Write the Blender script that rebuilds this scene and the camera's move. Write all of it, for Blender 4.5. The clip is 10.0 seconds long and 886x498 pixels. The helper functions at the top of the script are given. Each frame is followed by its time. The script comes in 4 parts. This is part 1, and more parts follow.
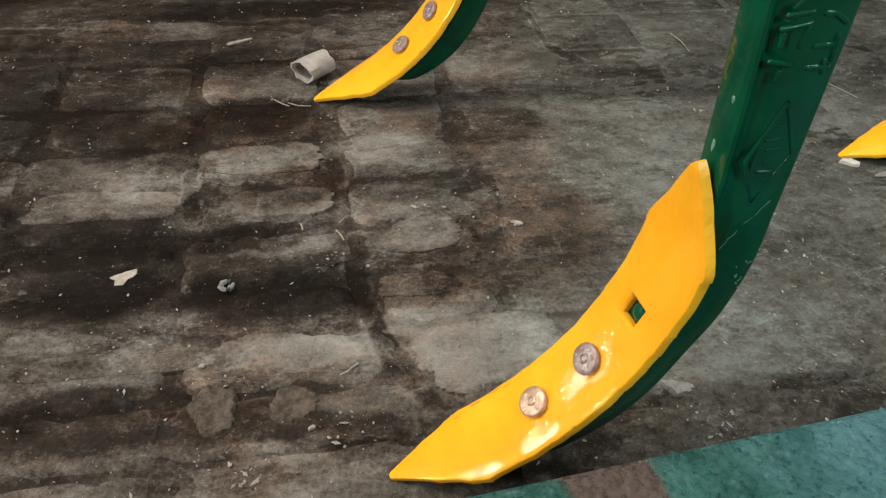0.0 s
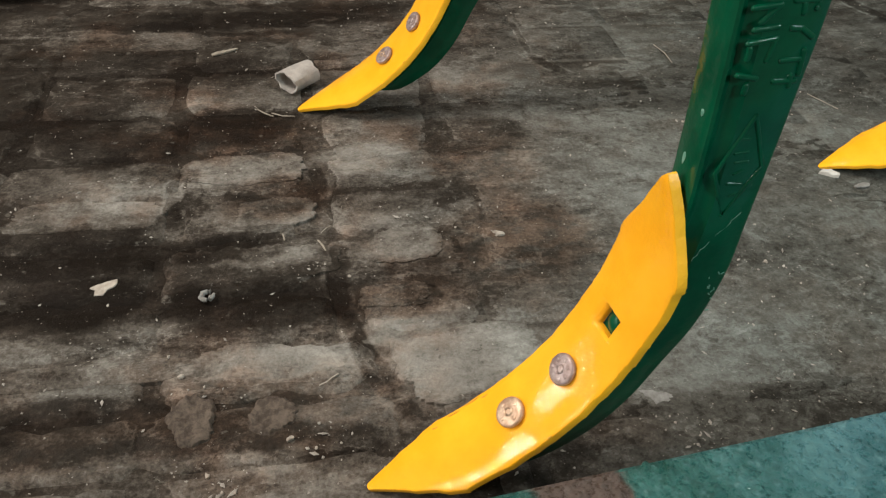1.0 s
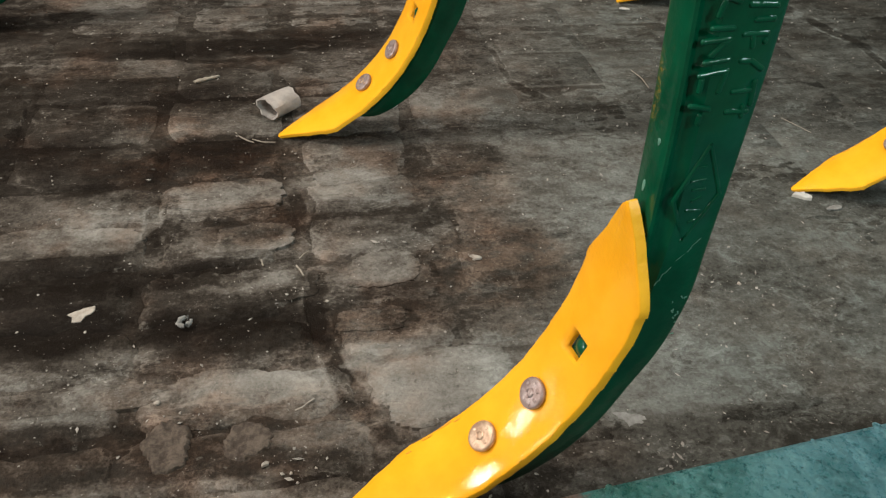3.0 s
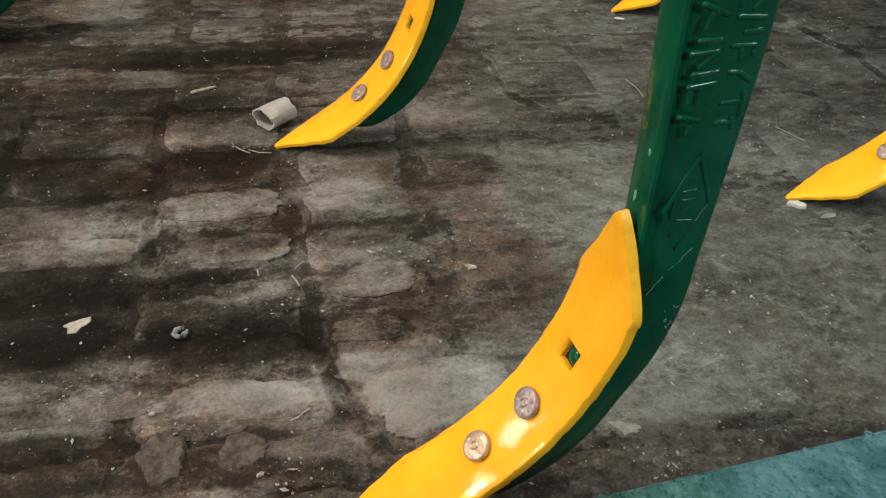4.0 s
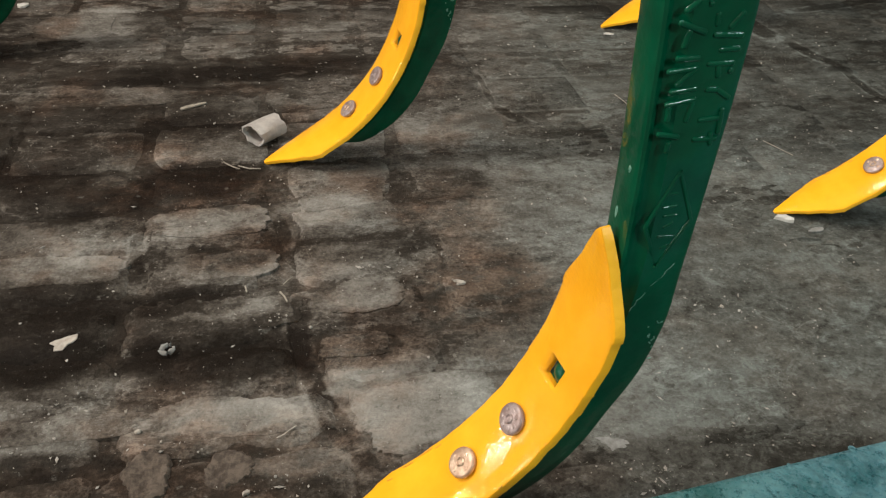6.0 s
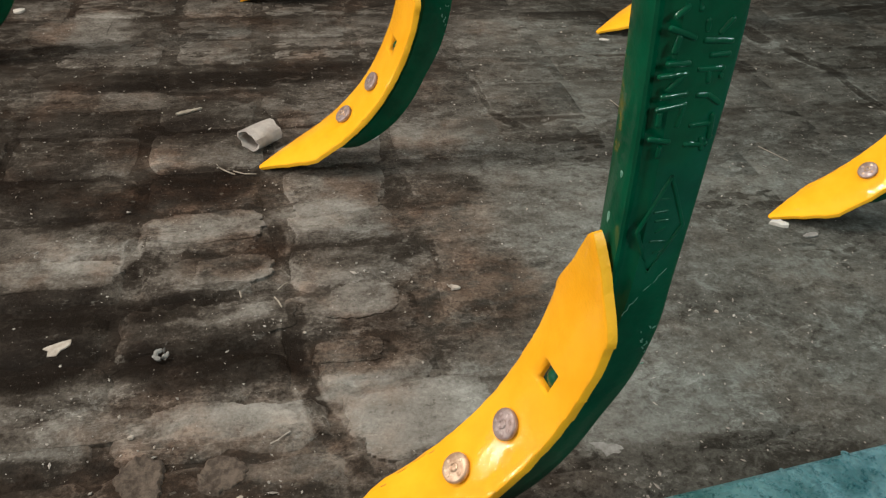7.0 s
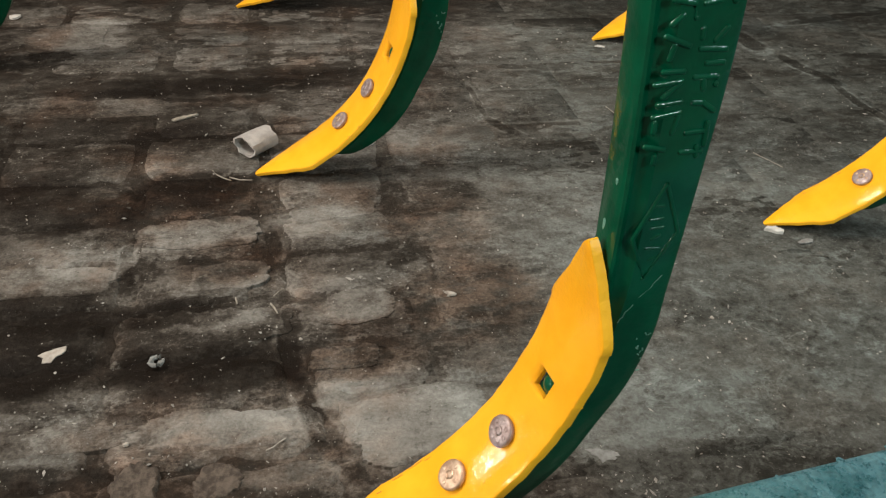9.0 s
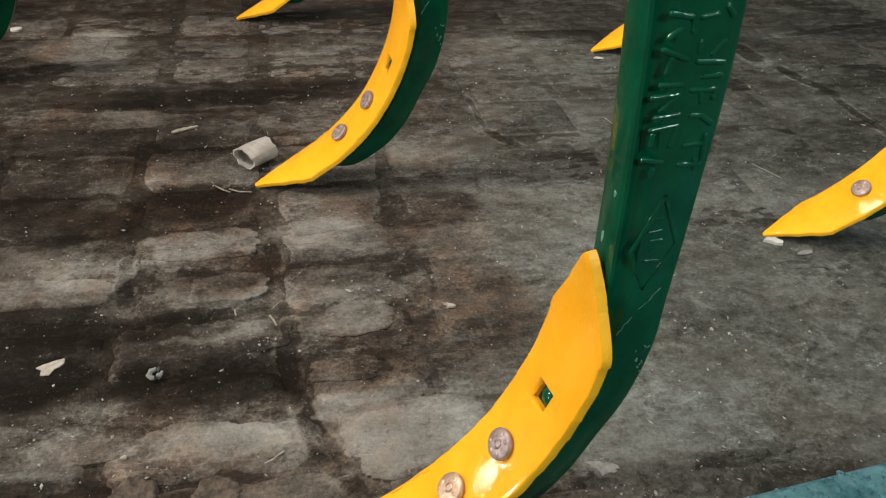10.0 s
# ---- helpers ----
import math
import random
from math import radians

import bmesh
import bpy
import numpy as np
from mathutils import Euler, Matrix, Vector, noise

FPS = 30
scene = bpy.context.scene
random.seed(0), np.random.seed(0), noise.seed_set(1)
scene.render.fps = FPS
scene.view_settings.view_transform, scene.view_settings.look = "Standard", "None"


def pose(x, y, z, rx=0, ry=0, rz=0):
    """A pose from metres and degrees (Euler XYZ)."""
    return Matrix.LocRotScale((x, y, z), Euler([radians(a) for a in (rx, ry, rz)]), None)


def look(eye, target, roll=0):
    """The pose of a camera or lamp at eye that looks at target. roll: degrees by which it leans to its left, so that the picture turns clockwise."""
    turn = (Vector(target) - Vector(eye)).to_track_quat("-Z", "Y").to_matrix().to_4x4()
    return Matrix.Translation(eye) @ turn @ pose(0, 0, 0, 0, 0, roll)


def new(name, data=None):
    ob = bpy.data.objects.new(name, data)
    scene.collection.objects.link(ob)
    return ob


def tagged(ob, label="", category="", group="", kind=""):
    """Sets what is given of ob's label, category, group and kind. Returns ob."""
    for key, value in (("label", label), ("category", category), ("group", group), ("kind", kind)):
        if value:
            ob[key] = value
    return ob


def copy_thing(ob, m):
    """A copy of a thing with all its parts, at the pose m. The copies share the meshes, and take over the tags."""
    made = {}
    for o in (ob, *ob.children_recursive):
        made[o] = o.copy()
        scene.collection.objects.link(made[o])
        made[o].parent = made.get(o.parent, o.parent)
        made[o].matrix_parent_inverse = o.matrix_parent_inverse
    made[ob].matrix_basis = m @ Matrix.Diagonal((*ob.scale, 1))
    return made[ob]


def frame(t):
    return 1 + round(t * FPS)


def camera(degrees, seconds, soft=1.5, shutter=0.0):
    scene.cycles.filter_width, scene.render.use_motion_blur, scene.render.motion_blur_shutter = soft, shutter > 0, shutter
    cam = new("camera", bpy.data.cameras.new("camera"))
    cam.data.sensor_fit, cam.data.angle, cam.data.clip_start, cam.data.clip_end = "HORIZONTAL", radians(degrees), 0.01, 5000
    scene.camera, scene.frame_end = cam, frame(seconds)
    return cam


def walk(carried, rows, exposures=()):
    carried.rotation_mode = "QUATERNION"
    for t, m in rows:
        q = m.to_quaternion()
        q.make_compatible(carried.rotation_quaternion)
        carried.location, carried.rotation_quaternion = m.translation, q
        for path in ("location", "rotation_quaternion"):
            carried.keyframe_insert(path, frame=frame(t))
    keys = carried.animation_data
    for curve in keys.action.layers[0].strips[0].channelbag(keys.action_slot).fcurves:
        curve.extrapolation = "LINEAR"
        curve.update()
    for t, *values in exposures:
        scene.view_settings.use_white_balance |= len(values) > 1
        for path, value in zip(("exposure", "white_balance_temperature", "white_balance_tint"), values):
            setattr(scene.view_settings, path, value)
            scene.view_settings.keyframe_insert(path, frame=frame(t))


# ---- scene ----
cam = camera(58.8, 10.0, soft=1.28)
PATH = [
    (0, (0.007, -0.042, 0.557), (-0.026, 1.463, -0.759), 3.4),
    (0.5, (0.012, -0.042, 0.558), (-0.012, 1.471, -0.75), 3.6),
    (1, (0.018, -0.042, 0.56), (0.004, 1.479, -0.738), 3.9),
    (1.5, (0.024, -0.042, 0.562), (0.017, 1.487, -0.726), 4.0),
    (2, (0.027, -0.043, 0.564), (0.027, 1.496, -0.714), 4.1),
    (2.5, (0.03, -0.044, 0.567), (0.034, 1.505, -0.698), 4.1),
    (3, (0.033, -0.046, 0.569), (0.038, 1.511, -0.686), 4.0),
    (4.5, (0.038, -0.047, 0.573), (0.046, 1.531, -0.656), 3.8),
    (5, (0.04, -0.047, 0.574), (0.05, 1.538, -0.646), 3.8),
    (5.5, (0.042, -0.046, 0.574), (0.055, 1.543, -0.641), 3.8),
    (7, (0.048, -0.046, 0.574), (0.069, 1.555, -0.625), 3.9),
    (7.5, (0.048, -0.046, 0.574), (0.07, 1.558, -0.62), 3.9),
    (8, (0.049, -0.045, 0.575), (0.072, 1.56, -0.617), 3.9),
    (8.5, (0.049, -0.046, 0.575), (0.074, 1.562, -0.613), 4.0),
    (9, (0.048, -0.046, 0.575), (0.078, 1.564, -0.612), 4.1),
    (9.5, (0.049, -0.045, 0.575), (0.081, 1.568, -0.607), 4.1),
    (10, (0.049, -0.045, 0.576), (0.077, 1.58, -0.589), 4.0),
]
walk(cam, [(t, look(eye, target, roll)) for t, eye, target, roll in PATH])

# ---- light: a closed shed, with unseen area lights added for brightness and highlights ----
world = bpy.data.worlds.new("shed_air")
scene.world = world
world.use_nodes = True
world.node_tree.nodes["Background"].inputs[0].default_value = (0.8, 0.9, 1.0, 1)
world.node_tree.nodes["Background"].inputs[1].default_value = 0.05


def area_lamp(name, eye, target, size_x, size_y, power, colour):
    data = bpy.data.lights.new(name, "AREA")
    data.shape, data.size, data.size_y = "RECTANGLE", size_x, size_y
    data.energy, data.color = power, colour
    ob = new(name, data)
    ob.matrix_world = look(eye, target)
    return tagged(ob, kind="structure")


# overhead lights without fixtures, added for the soft light from above
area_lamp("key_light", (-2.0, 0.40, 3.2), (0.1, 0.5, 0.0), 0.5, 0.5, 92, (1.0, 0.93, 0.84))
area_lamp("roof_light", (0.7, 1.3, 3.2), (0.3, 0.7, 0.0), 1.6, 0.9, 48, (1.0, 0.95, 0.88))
# cool light added at the right to brighten shank side, cast bars and beam
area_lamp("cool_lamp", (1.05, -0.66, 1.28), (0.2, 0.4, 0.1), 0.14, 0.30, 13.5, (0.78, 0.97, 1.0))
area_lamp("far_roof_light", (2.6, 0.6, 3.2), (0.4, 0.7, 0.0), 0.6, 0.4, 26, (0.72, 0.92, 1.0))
# unseen lights added for the shovels' highlights; the wall has no window here
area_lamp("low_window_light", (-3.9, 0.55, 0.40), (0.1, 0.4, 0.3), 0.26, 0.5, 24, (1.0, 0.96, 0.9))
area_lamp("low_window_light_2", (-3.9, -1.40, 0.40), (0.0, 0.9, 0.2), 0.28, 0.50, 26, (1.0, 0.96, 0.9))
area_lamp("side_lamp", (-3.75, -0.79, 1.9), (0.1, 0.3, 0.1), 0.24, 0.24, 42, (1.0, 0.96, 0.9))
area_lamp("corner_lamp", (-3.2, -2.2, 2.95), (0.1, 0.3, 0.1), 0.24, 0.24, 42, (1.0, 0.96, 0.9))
scene.view_settings.exposure = 0.0


# ---- materials ----
class Nodes:
    """Short hand for node materials."""

    def __init__(self, name):
        self.mat = bpy.data.materials.new(name)
        self.mat.use_nodes = True
        self.tree = self.mat.node_tree
        self.bsdf = self.tree.nodes["Principled BSDF"]
        self.where = self.add("ShaderNodeNewGeometry").outputs["Position"]

    def add(self, kind, **values):
        node = self.tree.nodes.new(kind)
        for key, value in values.items():
            if key == "op":
                node.operation = value
            elif key == "blend":
                node.blend_type = value
        return node

    def put(self, socket, value):
        if hasattr(value, "is_output"):
            self.tree.links.new(value, socket)
        else:
            socket.default_value = value

    def local(self):
        return self.add("ShaderNodeTexCoord").outputs["Object"]

    def scaled(self, vec, sx, sy, sz, turn=0.0, move=(0, 0, 0)):
        m = self.add("ShaderNodeMapping")
        m.vector_type = "POINT"
        self.put(m.inputs["Vector"], vec)
        m.inputs["Location"].default_value = move
        m.inputs["Rotation"].default_value = (0, 0, turn)
        m.inputs["Scale"].default_value = (sx, sy, sz)
        return m.outputs[0]

    def noise(self, vec, scale, detail=4.0, rough=0.6, warp=0.0):
        n = self.add("ShaderNodeTexNoise")
        self.put(n.inputs["Vector"], vec)
        n.inputs["Scale"].default_value = scale
        n.inputs["Detail"].default_value = detail
        n.inputs["Roughness"].default_value = rough
        n.inputs["Distortion"].default_value = warp
        return n.outputs[0]

    def cells(self, vec, scale, feature="F1"):
        n = self.add("ShaderNodeTexVoronoi")
        n.feature = feature
        self.put(n.inputs["Vector"], vec)
        n.inputs["Scale"].default_value = scale
        return n.outputs["Distance"]

    def math(self, op, a, b=0.0, clamp=False):
        n = self.add("ShaderNodeMath", op=op)
        n.use_clamp = clamp
        self.put(n.inputs[0], a)
        self.put(n.inputs[1], b)
        return n.outputs[0]

    def step(self, value, low, high, out_low=0.0, out_high=1.0):
        n = self.add("ShaderNodeMapRange")
        n.interpolation_type = "SMOOTHSTEP"
        for k, v in enumerate((value, low, high, out_low, out_high)):
            self.put(n.inputs[k], v)
        return n.outputs[0]

    def mix(self, fac, a, b, blend="MIX"):
        n = self.add("ShaderNodeMix")
        n.data_type = "RGBA"
        n.blend_type = blend
        self.put(n.inputs[0], fac)
        self.put(n.inputs[6], (*a, 1) if isinstance(a, tuple) else a)
        self.put(n.inputs[7], (*b, 1) if isinstance(b, tuple) else b)
        return n.outputs[2]

    def bump(self, height, strength, distance, under=None):
        n = self.add("ShaderNodeBump")
        n.inputs["Strength"].default_value = strength
        n.inputs["Distance"].default_value = distance
        self.put(n.inputs["Height"], height)
        if under is not None:
            self.put(n.inputs["Normal"], under)
        return n.outputs[0]

    def finish(self, colour, rough, normal=None, metal=0.0, spec=0.5, coat=0.0, coat_rough=0.1, coat_normal=None):
        b = self.bsdf
        self.put(b.inputs["Base Color"], (*colour, 1) if isinstance(colour, tuple) else colour)
        self.put(b.inputs["Roughness"], rough)
        self.put(b.inputs["Metallic"], metal)
        self.put(b.inputs["Specular IOR Level"], spec)
        self.put(b.inputs["Coat Weight"], coat)
        self.put(b.inputs["Coat Roughness"], coat_rough)
        if normal is not None:
            self.put(b.inputs["Normal"], normal)
        if coat_normal is not None:
            self.put(b.inputs["Coat Normal"], coat_normal)
        return self.mat


ROW_TURN = radians(13)          # the brick courses run at this angle to x

# worn, dirty and shaded places of the floor: x, y, half length, half width, depth of the tone (below zero: paler)
STAINS_AND_SHADE = [
    # the first entry paints the beam's shade; far-left ones also offset lamp falloff
    (0.27, 0.385, 0.18, 0.05, 0.55), (0.36, 1.02, 0.3, 0.05, 0.4), (0.47, 0.72, 0.16, 0.16, 0.35), (0.85, 1.55, 0.45, 0.22, 0.6),
    (0.09, 0.59, 0.075, 0.06, 0.45), (0.03, 0.85, 0.07, 0.045, 0.6), (-0.62, 0.90, 0.16, 0.36, 0.95),
    (0.12, 0.74, 0.2, 0.10, -0.3), (0.10, 1.10, 0.2, 0.12, -0.5), (-0.85, 1.20, 0.25, 0.40, 0.8),
    (-0.50, 1.62, 0.55, 0.13, 0.6), (-0.80, 1.45, 0.25, 0.25, 0.5), (0.75, 1.25, 0.35, 0.20, 0.5), (0.40, 1.72, 0.6, 0.16, 0.6),
    (-0.50, 0.30, 0.08, 0.12, 0.5),
]
STAINS_AND_SHADE += [
    (-0.386, 0.561, 0.085, 0.044, 1), (-0.226, 0.588, 0.054, 0.021, 0.8), (-0.171, 0.508, 0.080, 0.039, 1),
    (-0.350, 0.489, 0.060, 0.037, 0.8), (-0.196, 0.684, 0.049, 0.039, 0.7), (-0.049, 0.707, 0.074, 0.031, 0.6),
    (-0.118, 0.564, 0.035, 0.011, 0.5), (-0.289, 0.678, 0.010, 0.050, 0.7), (-0.148, 0.712, 0.013, 0.048, 0.7),
    (-0.086, 0.533, 0.010, 0.050, 0.6), (-0.055, 0.462, 0.011, 0.032, 0.55), (-0.024, 0.422, 0.011, 0.033, 0.5),
    (-0.025, 0.582, 0.054, 0.011, 0.5),
]
STAINS_AND_SHADE += [
    (0.004, 0.552, 0.026, 0.026, 0.6), (-0.269, 0.829, 0.065, 0.047, 0.9), (-0.490, 0.878, 0.103, 0.039, 0.8),
    (-0.412, 0.757, 0.074, 0.039, 0.8), (-0.452, 1.122, 0.287, 0.031, 1), (-0.323, 0.977, 0.080, 0.034, 0.6),
    (-0.507, 0.763, 0.034, 0.081, 0.4), (-0.610, 1.150, 0.088, 0.027, 0.6), (-0.285, 0.345, 0.090, 0.033, 1),
    (-0.149, 0.356, 0.052, 0.018, 0.8), (-0.061, 0.350, 0.028, 0.023, 0.6), (-0.313, 1.185, 0.183, 0.027, 0.5),
]
STAINS_AND_SHADE += [
    (-0.459, 0.657, 0.059, 0.047, -0.6), (-0.351, 0.664, 0.044, 0.028, -0.8), (-0.256, 0.724, 0.041, 0.030, -0.6),
    (-0.293, 0.700, 0.008, 0.048, -0.7), (-0.100, 0.785, 0.044, 0.028, -0.8), (-0.134, 0.654, 0.020, 0.026, -0.6),
    (-0.062, 0.759, 0.056, 0.007, -0.6), (-0.177, 0.585, 0.048, 0.017, -0.6), (-0.042, 0.629, 0.038, 0.039, -0.5),
    (-0.261, 0.475, 0.029, 0.025, -0.35), (-0.353, 0.422, 0.035, 0.014, -0.5),
]
STAINS_AND_SHADE += [
    (-0.253, 0.418, 0.045, 0.017, -0.6), (-0.122, 0.438, 0.052, 0.022, -0.8), (-0.033, 0.487, 0.016, 0.015, -0.8),
    (0.040, 0.455, 0.062, 0.050, -1), (-0.004, 0.488, 0.030, 0.022, -0.9), (-0.506, 1.048, 0.099, 0.029, -0.4), (-0.190, 1.120, 0.080, 0.061, -0.3),
    (-0.339, 0.877, 0.022, 0.023, -0.5), (-0.132, 0.326, 0.034, 0.012, -0.7), (-0.613, 1.323, 0.073, 0.069, -0.9),
    (-0.289, 1.350, 0.062, 0.041, -0.4), (0.027, 0.513, 0.028, 0.024, -0.3),
]


# broad darker (below zero) and paler (above zero) areas, set to fit the camera's view: x, y, half length, half width,
# change of tone
TONE_PATCHES = [
    (-0.595, 1.034, 0.09, 0.14, 0.07), (-0.273, 1.086, 0.09, 0.15, -0.07), (-0.497, 0.804, 0.08, 0.11, -0.04), (-0.423, 0.634, 0.07, 0.08, 0.09),
    (-0.301, 0.649, 0.07, 0.08, 0.03), (-0.182, 0.663, 0.07, 0.08, 0.03), (0.090, 1.166, 0.10, 0.17, -0.06), (0.256, 1.172, 0.10, 0.17, -0.09),
    (0.071, 0.883, 0.08, 0.12, 0.06), (0.058, 0.681, 0.07, 0.09, -0.05), (0.475, 0.731, 0.08, 0.09, 0.04), (-0.374, 0.518, 0.06, 0.06, -0.06),
    (-0.268, 0.530, 0.06, 0.07, -0.06), (-0.153, 0.530, 0.06, 0.07, 0.07), (-0.325, 0.404, 0.05, 0.05, 0.05), (-0.233, 0.420, 0.06, 0.05, 0.03),
    (-0.029, 0.447, 0.06, 0.06, 0.09), (0.066, 0.549, 0.06, 0.07, 0.06), (0.281, 0.464, 0.06, 0.06, 0.04), (-0.113, 0.323, 0.05, 0.04, 0.03),
]
TONE_PATCHES += [
    (-0.261, 0.607, 0.05, 0.06, -0.045), (-0.135, 0.605, 0.06, 0.06, -0.033), (-0.322, 0.474, 0.05, 0.04, -0.052), (-0.112, 0.491, 0.05, 0.05, -0.052),
    (-0.002, 0.508, 0.05, 0.05, -0.033), (-0.285, 0.364, 0.04, 0.03, 0.059), (-0.367, 0.946, 0.07, 0.10, -0.045), (-0.181, 0.758, 0.06, 0.07, 0.039),
    (-0.272, 0.485, 0.05, 0.04, -0.026),
    (0.42, 1.36, 0.28, 0.20, 0.06), (0.45, 1.02, 0.22, 0.10, 0.035), (-0.40, 0.55, 0.10, 0.10, -0.05), (-0.36, 0.42, 0.10, 0.06, -0.03), (-0.02, 1.20, 0.12, 0.12, -0.04),
    (-0.650, 1.327, 0.10, 0.16, 0.09), (-0.059, 1.458, 0.11, 0.18, 0.05), (-0.362, 1.028, 0.08, 0.11, -0.06), (-0.296, 0.812, 0.07, 0.08, -0.04),
    (-0.047, 0.832, 0.07, 0.08, 0.04), (-0.217, 0.533, 0.06, 0.05, -0.07), (-0.182, 0.419, 0.05, 0.04, -0.04), (0.540, 0.719, 0.07, 0.07, 0.04),
    (0.333, 0.462, 0.06, 0.04, 0.04),
]
# rust-brown brick showing through: x, y, half length, half width, share
RUSTY = [
    (0.100, 0.640, 0.080, 0.060, 0.9), (-0.270, 0.800, 0.120, 0.045, 0.8), (-0.340, 0.880, 0.050, 0.030, 0.7), (-0.020, 0.535, 0.070, 0.030, 0.8),
    (-0.120, 0.385, 0.120, 0.040, 0.6), (-0.190, 0.680, 0.060, 0.040, 0.6), (0.060, 0.800, 0.060, 0.060, 0.6), (-0.300, 0.330, 0.080, 0.030, 0.5),
]
# open joints and cracks: x, y, half length, half width, direction in degrees, depth
CRACKS = [
    (-0.094, 0.584, 0.017, 0.0080, -68, 0.7), (-0.092, 0.542, 0.032, 0.0105, -82, 0.8), (-0.070, 0.486, 0.033, 0.0105, -58, 0.35),
    (-0.036, 0.432, 0.042, 0.0120, -56, 0.30), (-0.006, 0.378, 0.026, 0.0110, -72, 0.30), (-0.300, 0.658, 0.038, 0.0075, -67, 0.5),
    (-0.144, 0.718, 0.031, 0.0090, -70, 0.5), (-0.130, 0.677, 0.036, 0.0060, -52, 0.5), (0.667, 1.506, 0.045, 0.0190, -68, 0.9),
    (0.740, 1.387, 0.068, 0.0120, -61, 0.9), (0.787, 1.252, 0.085, 0.0080, -75, 0.8), (0.934, 1.701, 0.150, 0.0120, 25, 0.7),
    (0.149, 1.065, 0.040, 0.0090, -41, 0.9), (0.106, 1.154, 0.058, 0.0050, -79, 0.5),
]


def floor_colours(n, joint, brick=False):
    """Worn grey-brown brick and cement, trodden dirt, streaks along the courses, pale dust, painted shade and tone
    patches.
    """
    pos = n.where
    wob = n.add("ShaderNodeVectorMath", op="SUBTRACT")
    tex = n.add("ShaderNodeTexNoise")
    n.put(tex.inputs["Vector"], pos)
    tex.inputs["Scale"].default_value, tex.inputs["Detail"].default_value = 14, 5
    n.put(wob.inputs[0], tex.outputs["Color"])
    wob.inputs[1].default_value = (0.5, 0.5, 0.5)
    wide = n.add("ShaderNodeVectorMath", op="MULTIPLY_ADD")
    n.put(wide.inputs[0], wob.outputs[0])
    wide.inputs[1].default_value = (0.075, 0.045, 0)
    n.put(wide.inputs[2], pos)
    bent = wide.outputs[0]
    dark, light = None, None
    for x, y, rx, ry, depth in STAINS_AND_SHADE:
        m = n.add("ShaderNodeMapping")
        m.vector_type = "TEXTURE"
        n.put(m.inputs["Vector"], bent)
        m.inputs["Location"].default_value = (x, y, 0)
        m.inputs["Rotation"].default_value = (0, 0, ROW_TURN)
        m.inputs["Scale"].default_value = (rx * 1.65, ry * 1.35, 1)
        g = n.add("ShaderNodeTexGradient")
        g.gradient_type = "SPHERICAL"
        n.put(g.inputs[0], m.outputs[0])
        one = n.math("MULTIPLY", n.step(g.outputs["Fac"], 0.06, 0.42), abs(depth))
        if depth > 0:
            dark = one if dark is None else n.math("MAXIMUM", dark, one)
        else:
            light = one if light is None else n.math("MAXIMUM", light, one)
    tone_shift = 0.0
    for x, y, rx, ry, change in TONE_PATCHES:
        m = n.add("ShaderNodeMapping")
        m.vector_type = "TEXTURE"
        n.put(m.inputs["Vector"], bent)
        m.inputs["Location"].default_value = (x, y, 0)
        m.inputs["Rotation"].default_value = (0, 0, ROW_TURN)
        m.inputs["Scale"].default_value = (rx * 1.6, ry * 1.6, 1)
        g = n.add("ShaderNodeTexGradient")
        g.gradient_type = "SPHERICAL"
        n.put(g.inputs[0], m.outputs[0])
        tone_shift = n.math("ADD", n.math("MULTIPLY", n.step(g.outputs["Fac"], 0.0, 0.55), change), tone_shift)
    # a ragged edge for the cracks
    torn = n.add("ShaderNodeVectorMath", op="MULTIPLY_ADD")
    n.put(torn.inputs[0], wob.outputs[0])
    torn.inputs[1].default_value = (0.030, 0.030, 0)
    n.put(torn.inputs[2], pos)
    crack, lip = None, None
    for x, y, half, wide_half, turn, depth in CRACKS:
        m = n.add("ShaderNodeMapping")
        m.vector_type = "TEXTURE"
        n.put(m.inputs["Vector"], torn.outputs[0])
        m.inputs["Location"].default_value = (x, y, 0)
        m.inputs["Rotation"].default_value = (0, 0, radians(turn))
        m.inputs["Scale"].default_value = (half, wide_half, 1)
        flat = n.add("ShaderNodeSeparateXYZ")
        n.put(flat.inputs[0], m.outputs[0])
        reach = n.math("ADD", n.math("POWER", n.math("ABSOLUTE", flat.outputs[0]), 4.0), n.math("POWER", n.math("ABSOLUTE", flat.outputs[1]), 4.0))
        one = n.math("MULTIPLY", n.step(reach, 1.4, 0.5), depth)
        rubbed = n.math("MULTIPLY", n.math("MULTIPLY", n.step(reach, 1.2, 2.2), n.step(reach, 9.0, 3.0)), 0.8)
        crack = one if crack is None else n.math("MAXIMUM", crack, one)
        lip = rubbed if lip is None else n.math("MAXIMUM", lip, rubbed)
    lip = n.math("MULTIPLY", lip, n.math("SUBTRACT", 1.0, crack))
    along = n.scaled(pos, 1, 1, 1, -ROW_TURN)
    streak = n.noise(n.scaled(along, 11, 24, 6), 1.0, 8, 0.62, 0.15)
    broad = n.noise(n.scaled(along, 5, 10, 1), 1.0, 5, 0.6, 0.3)
    mid = n.noise(n.scaled(along, 30, 44, 30), 1.0, 8, 0.66, 0.1)
    fine = n.noise(pos, 240, 6, 0.72)
    crumbly = n.noise(n.scaled(along, 75, 100, 80), 1.0, 6, 0.7, 0.1)
    flaked = n.math("SUBTRACT", n.step(crumbly, 0.555, 0.580), n.step(crumbly, 0.440, 0.415))
    side = n.step(n.add_x(pos), -0.08, 0.42)
    info = n.add("ShaderNodeObjectInfo").outputs["Random"]
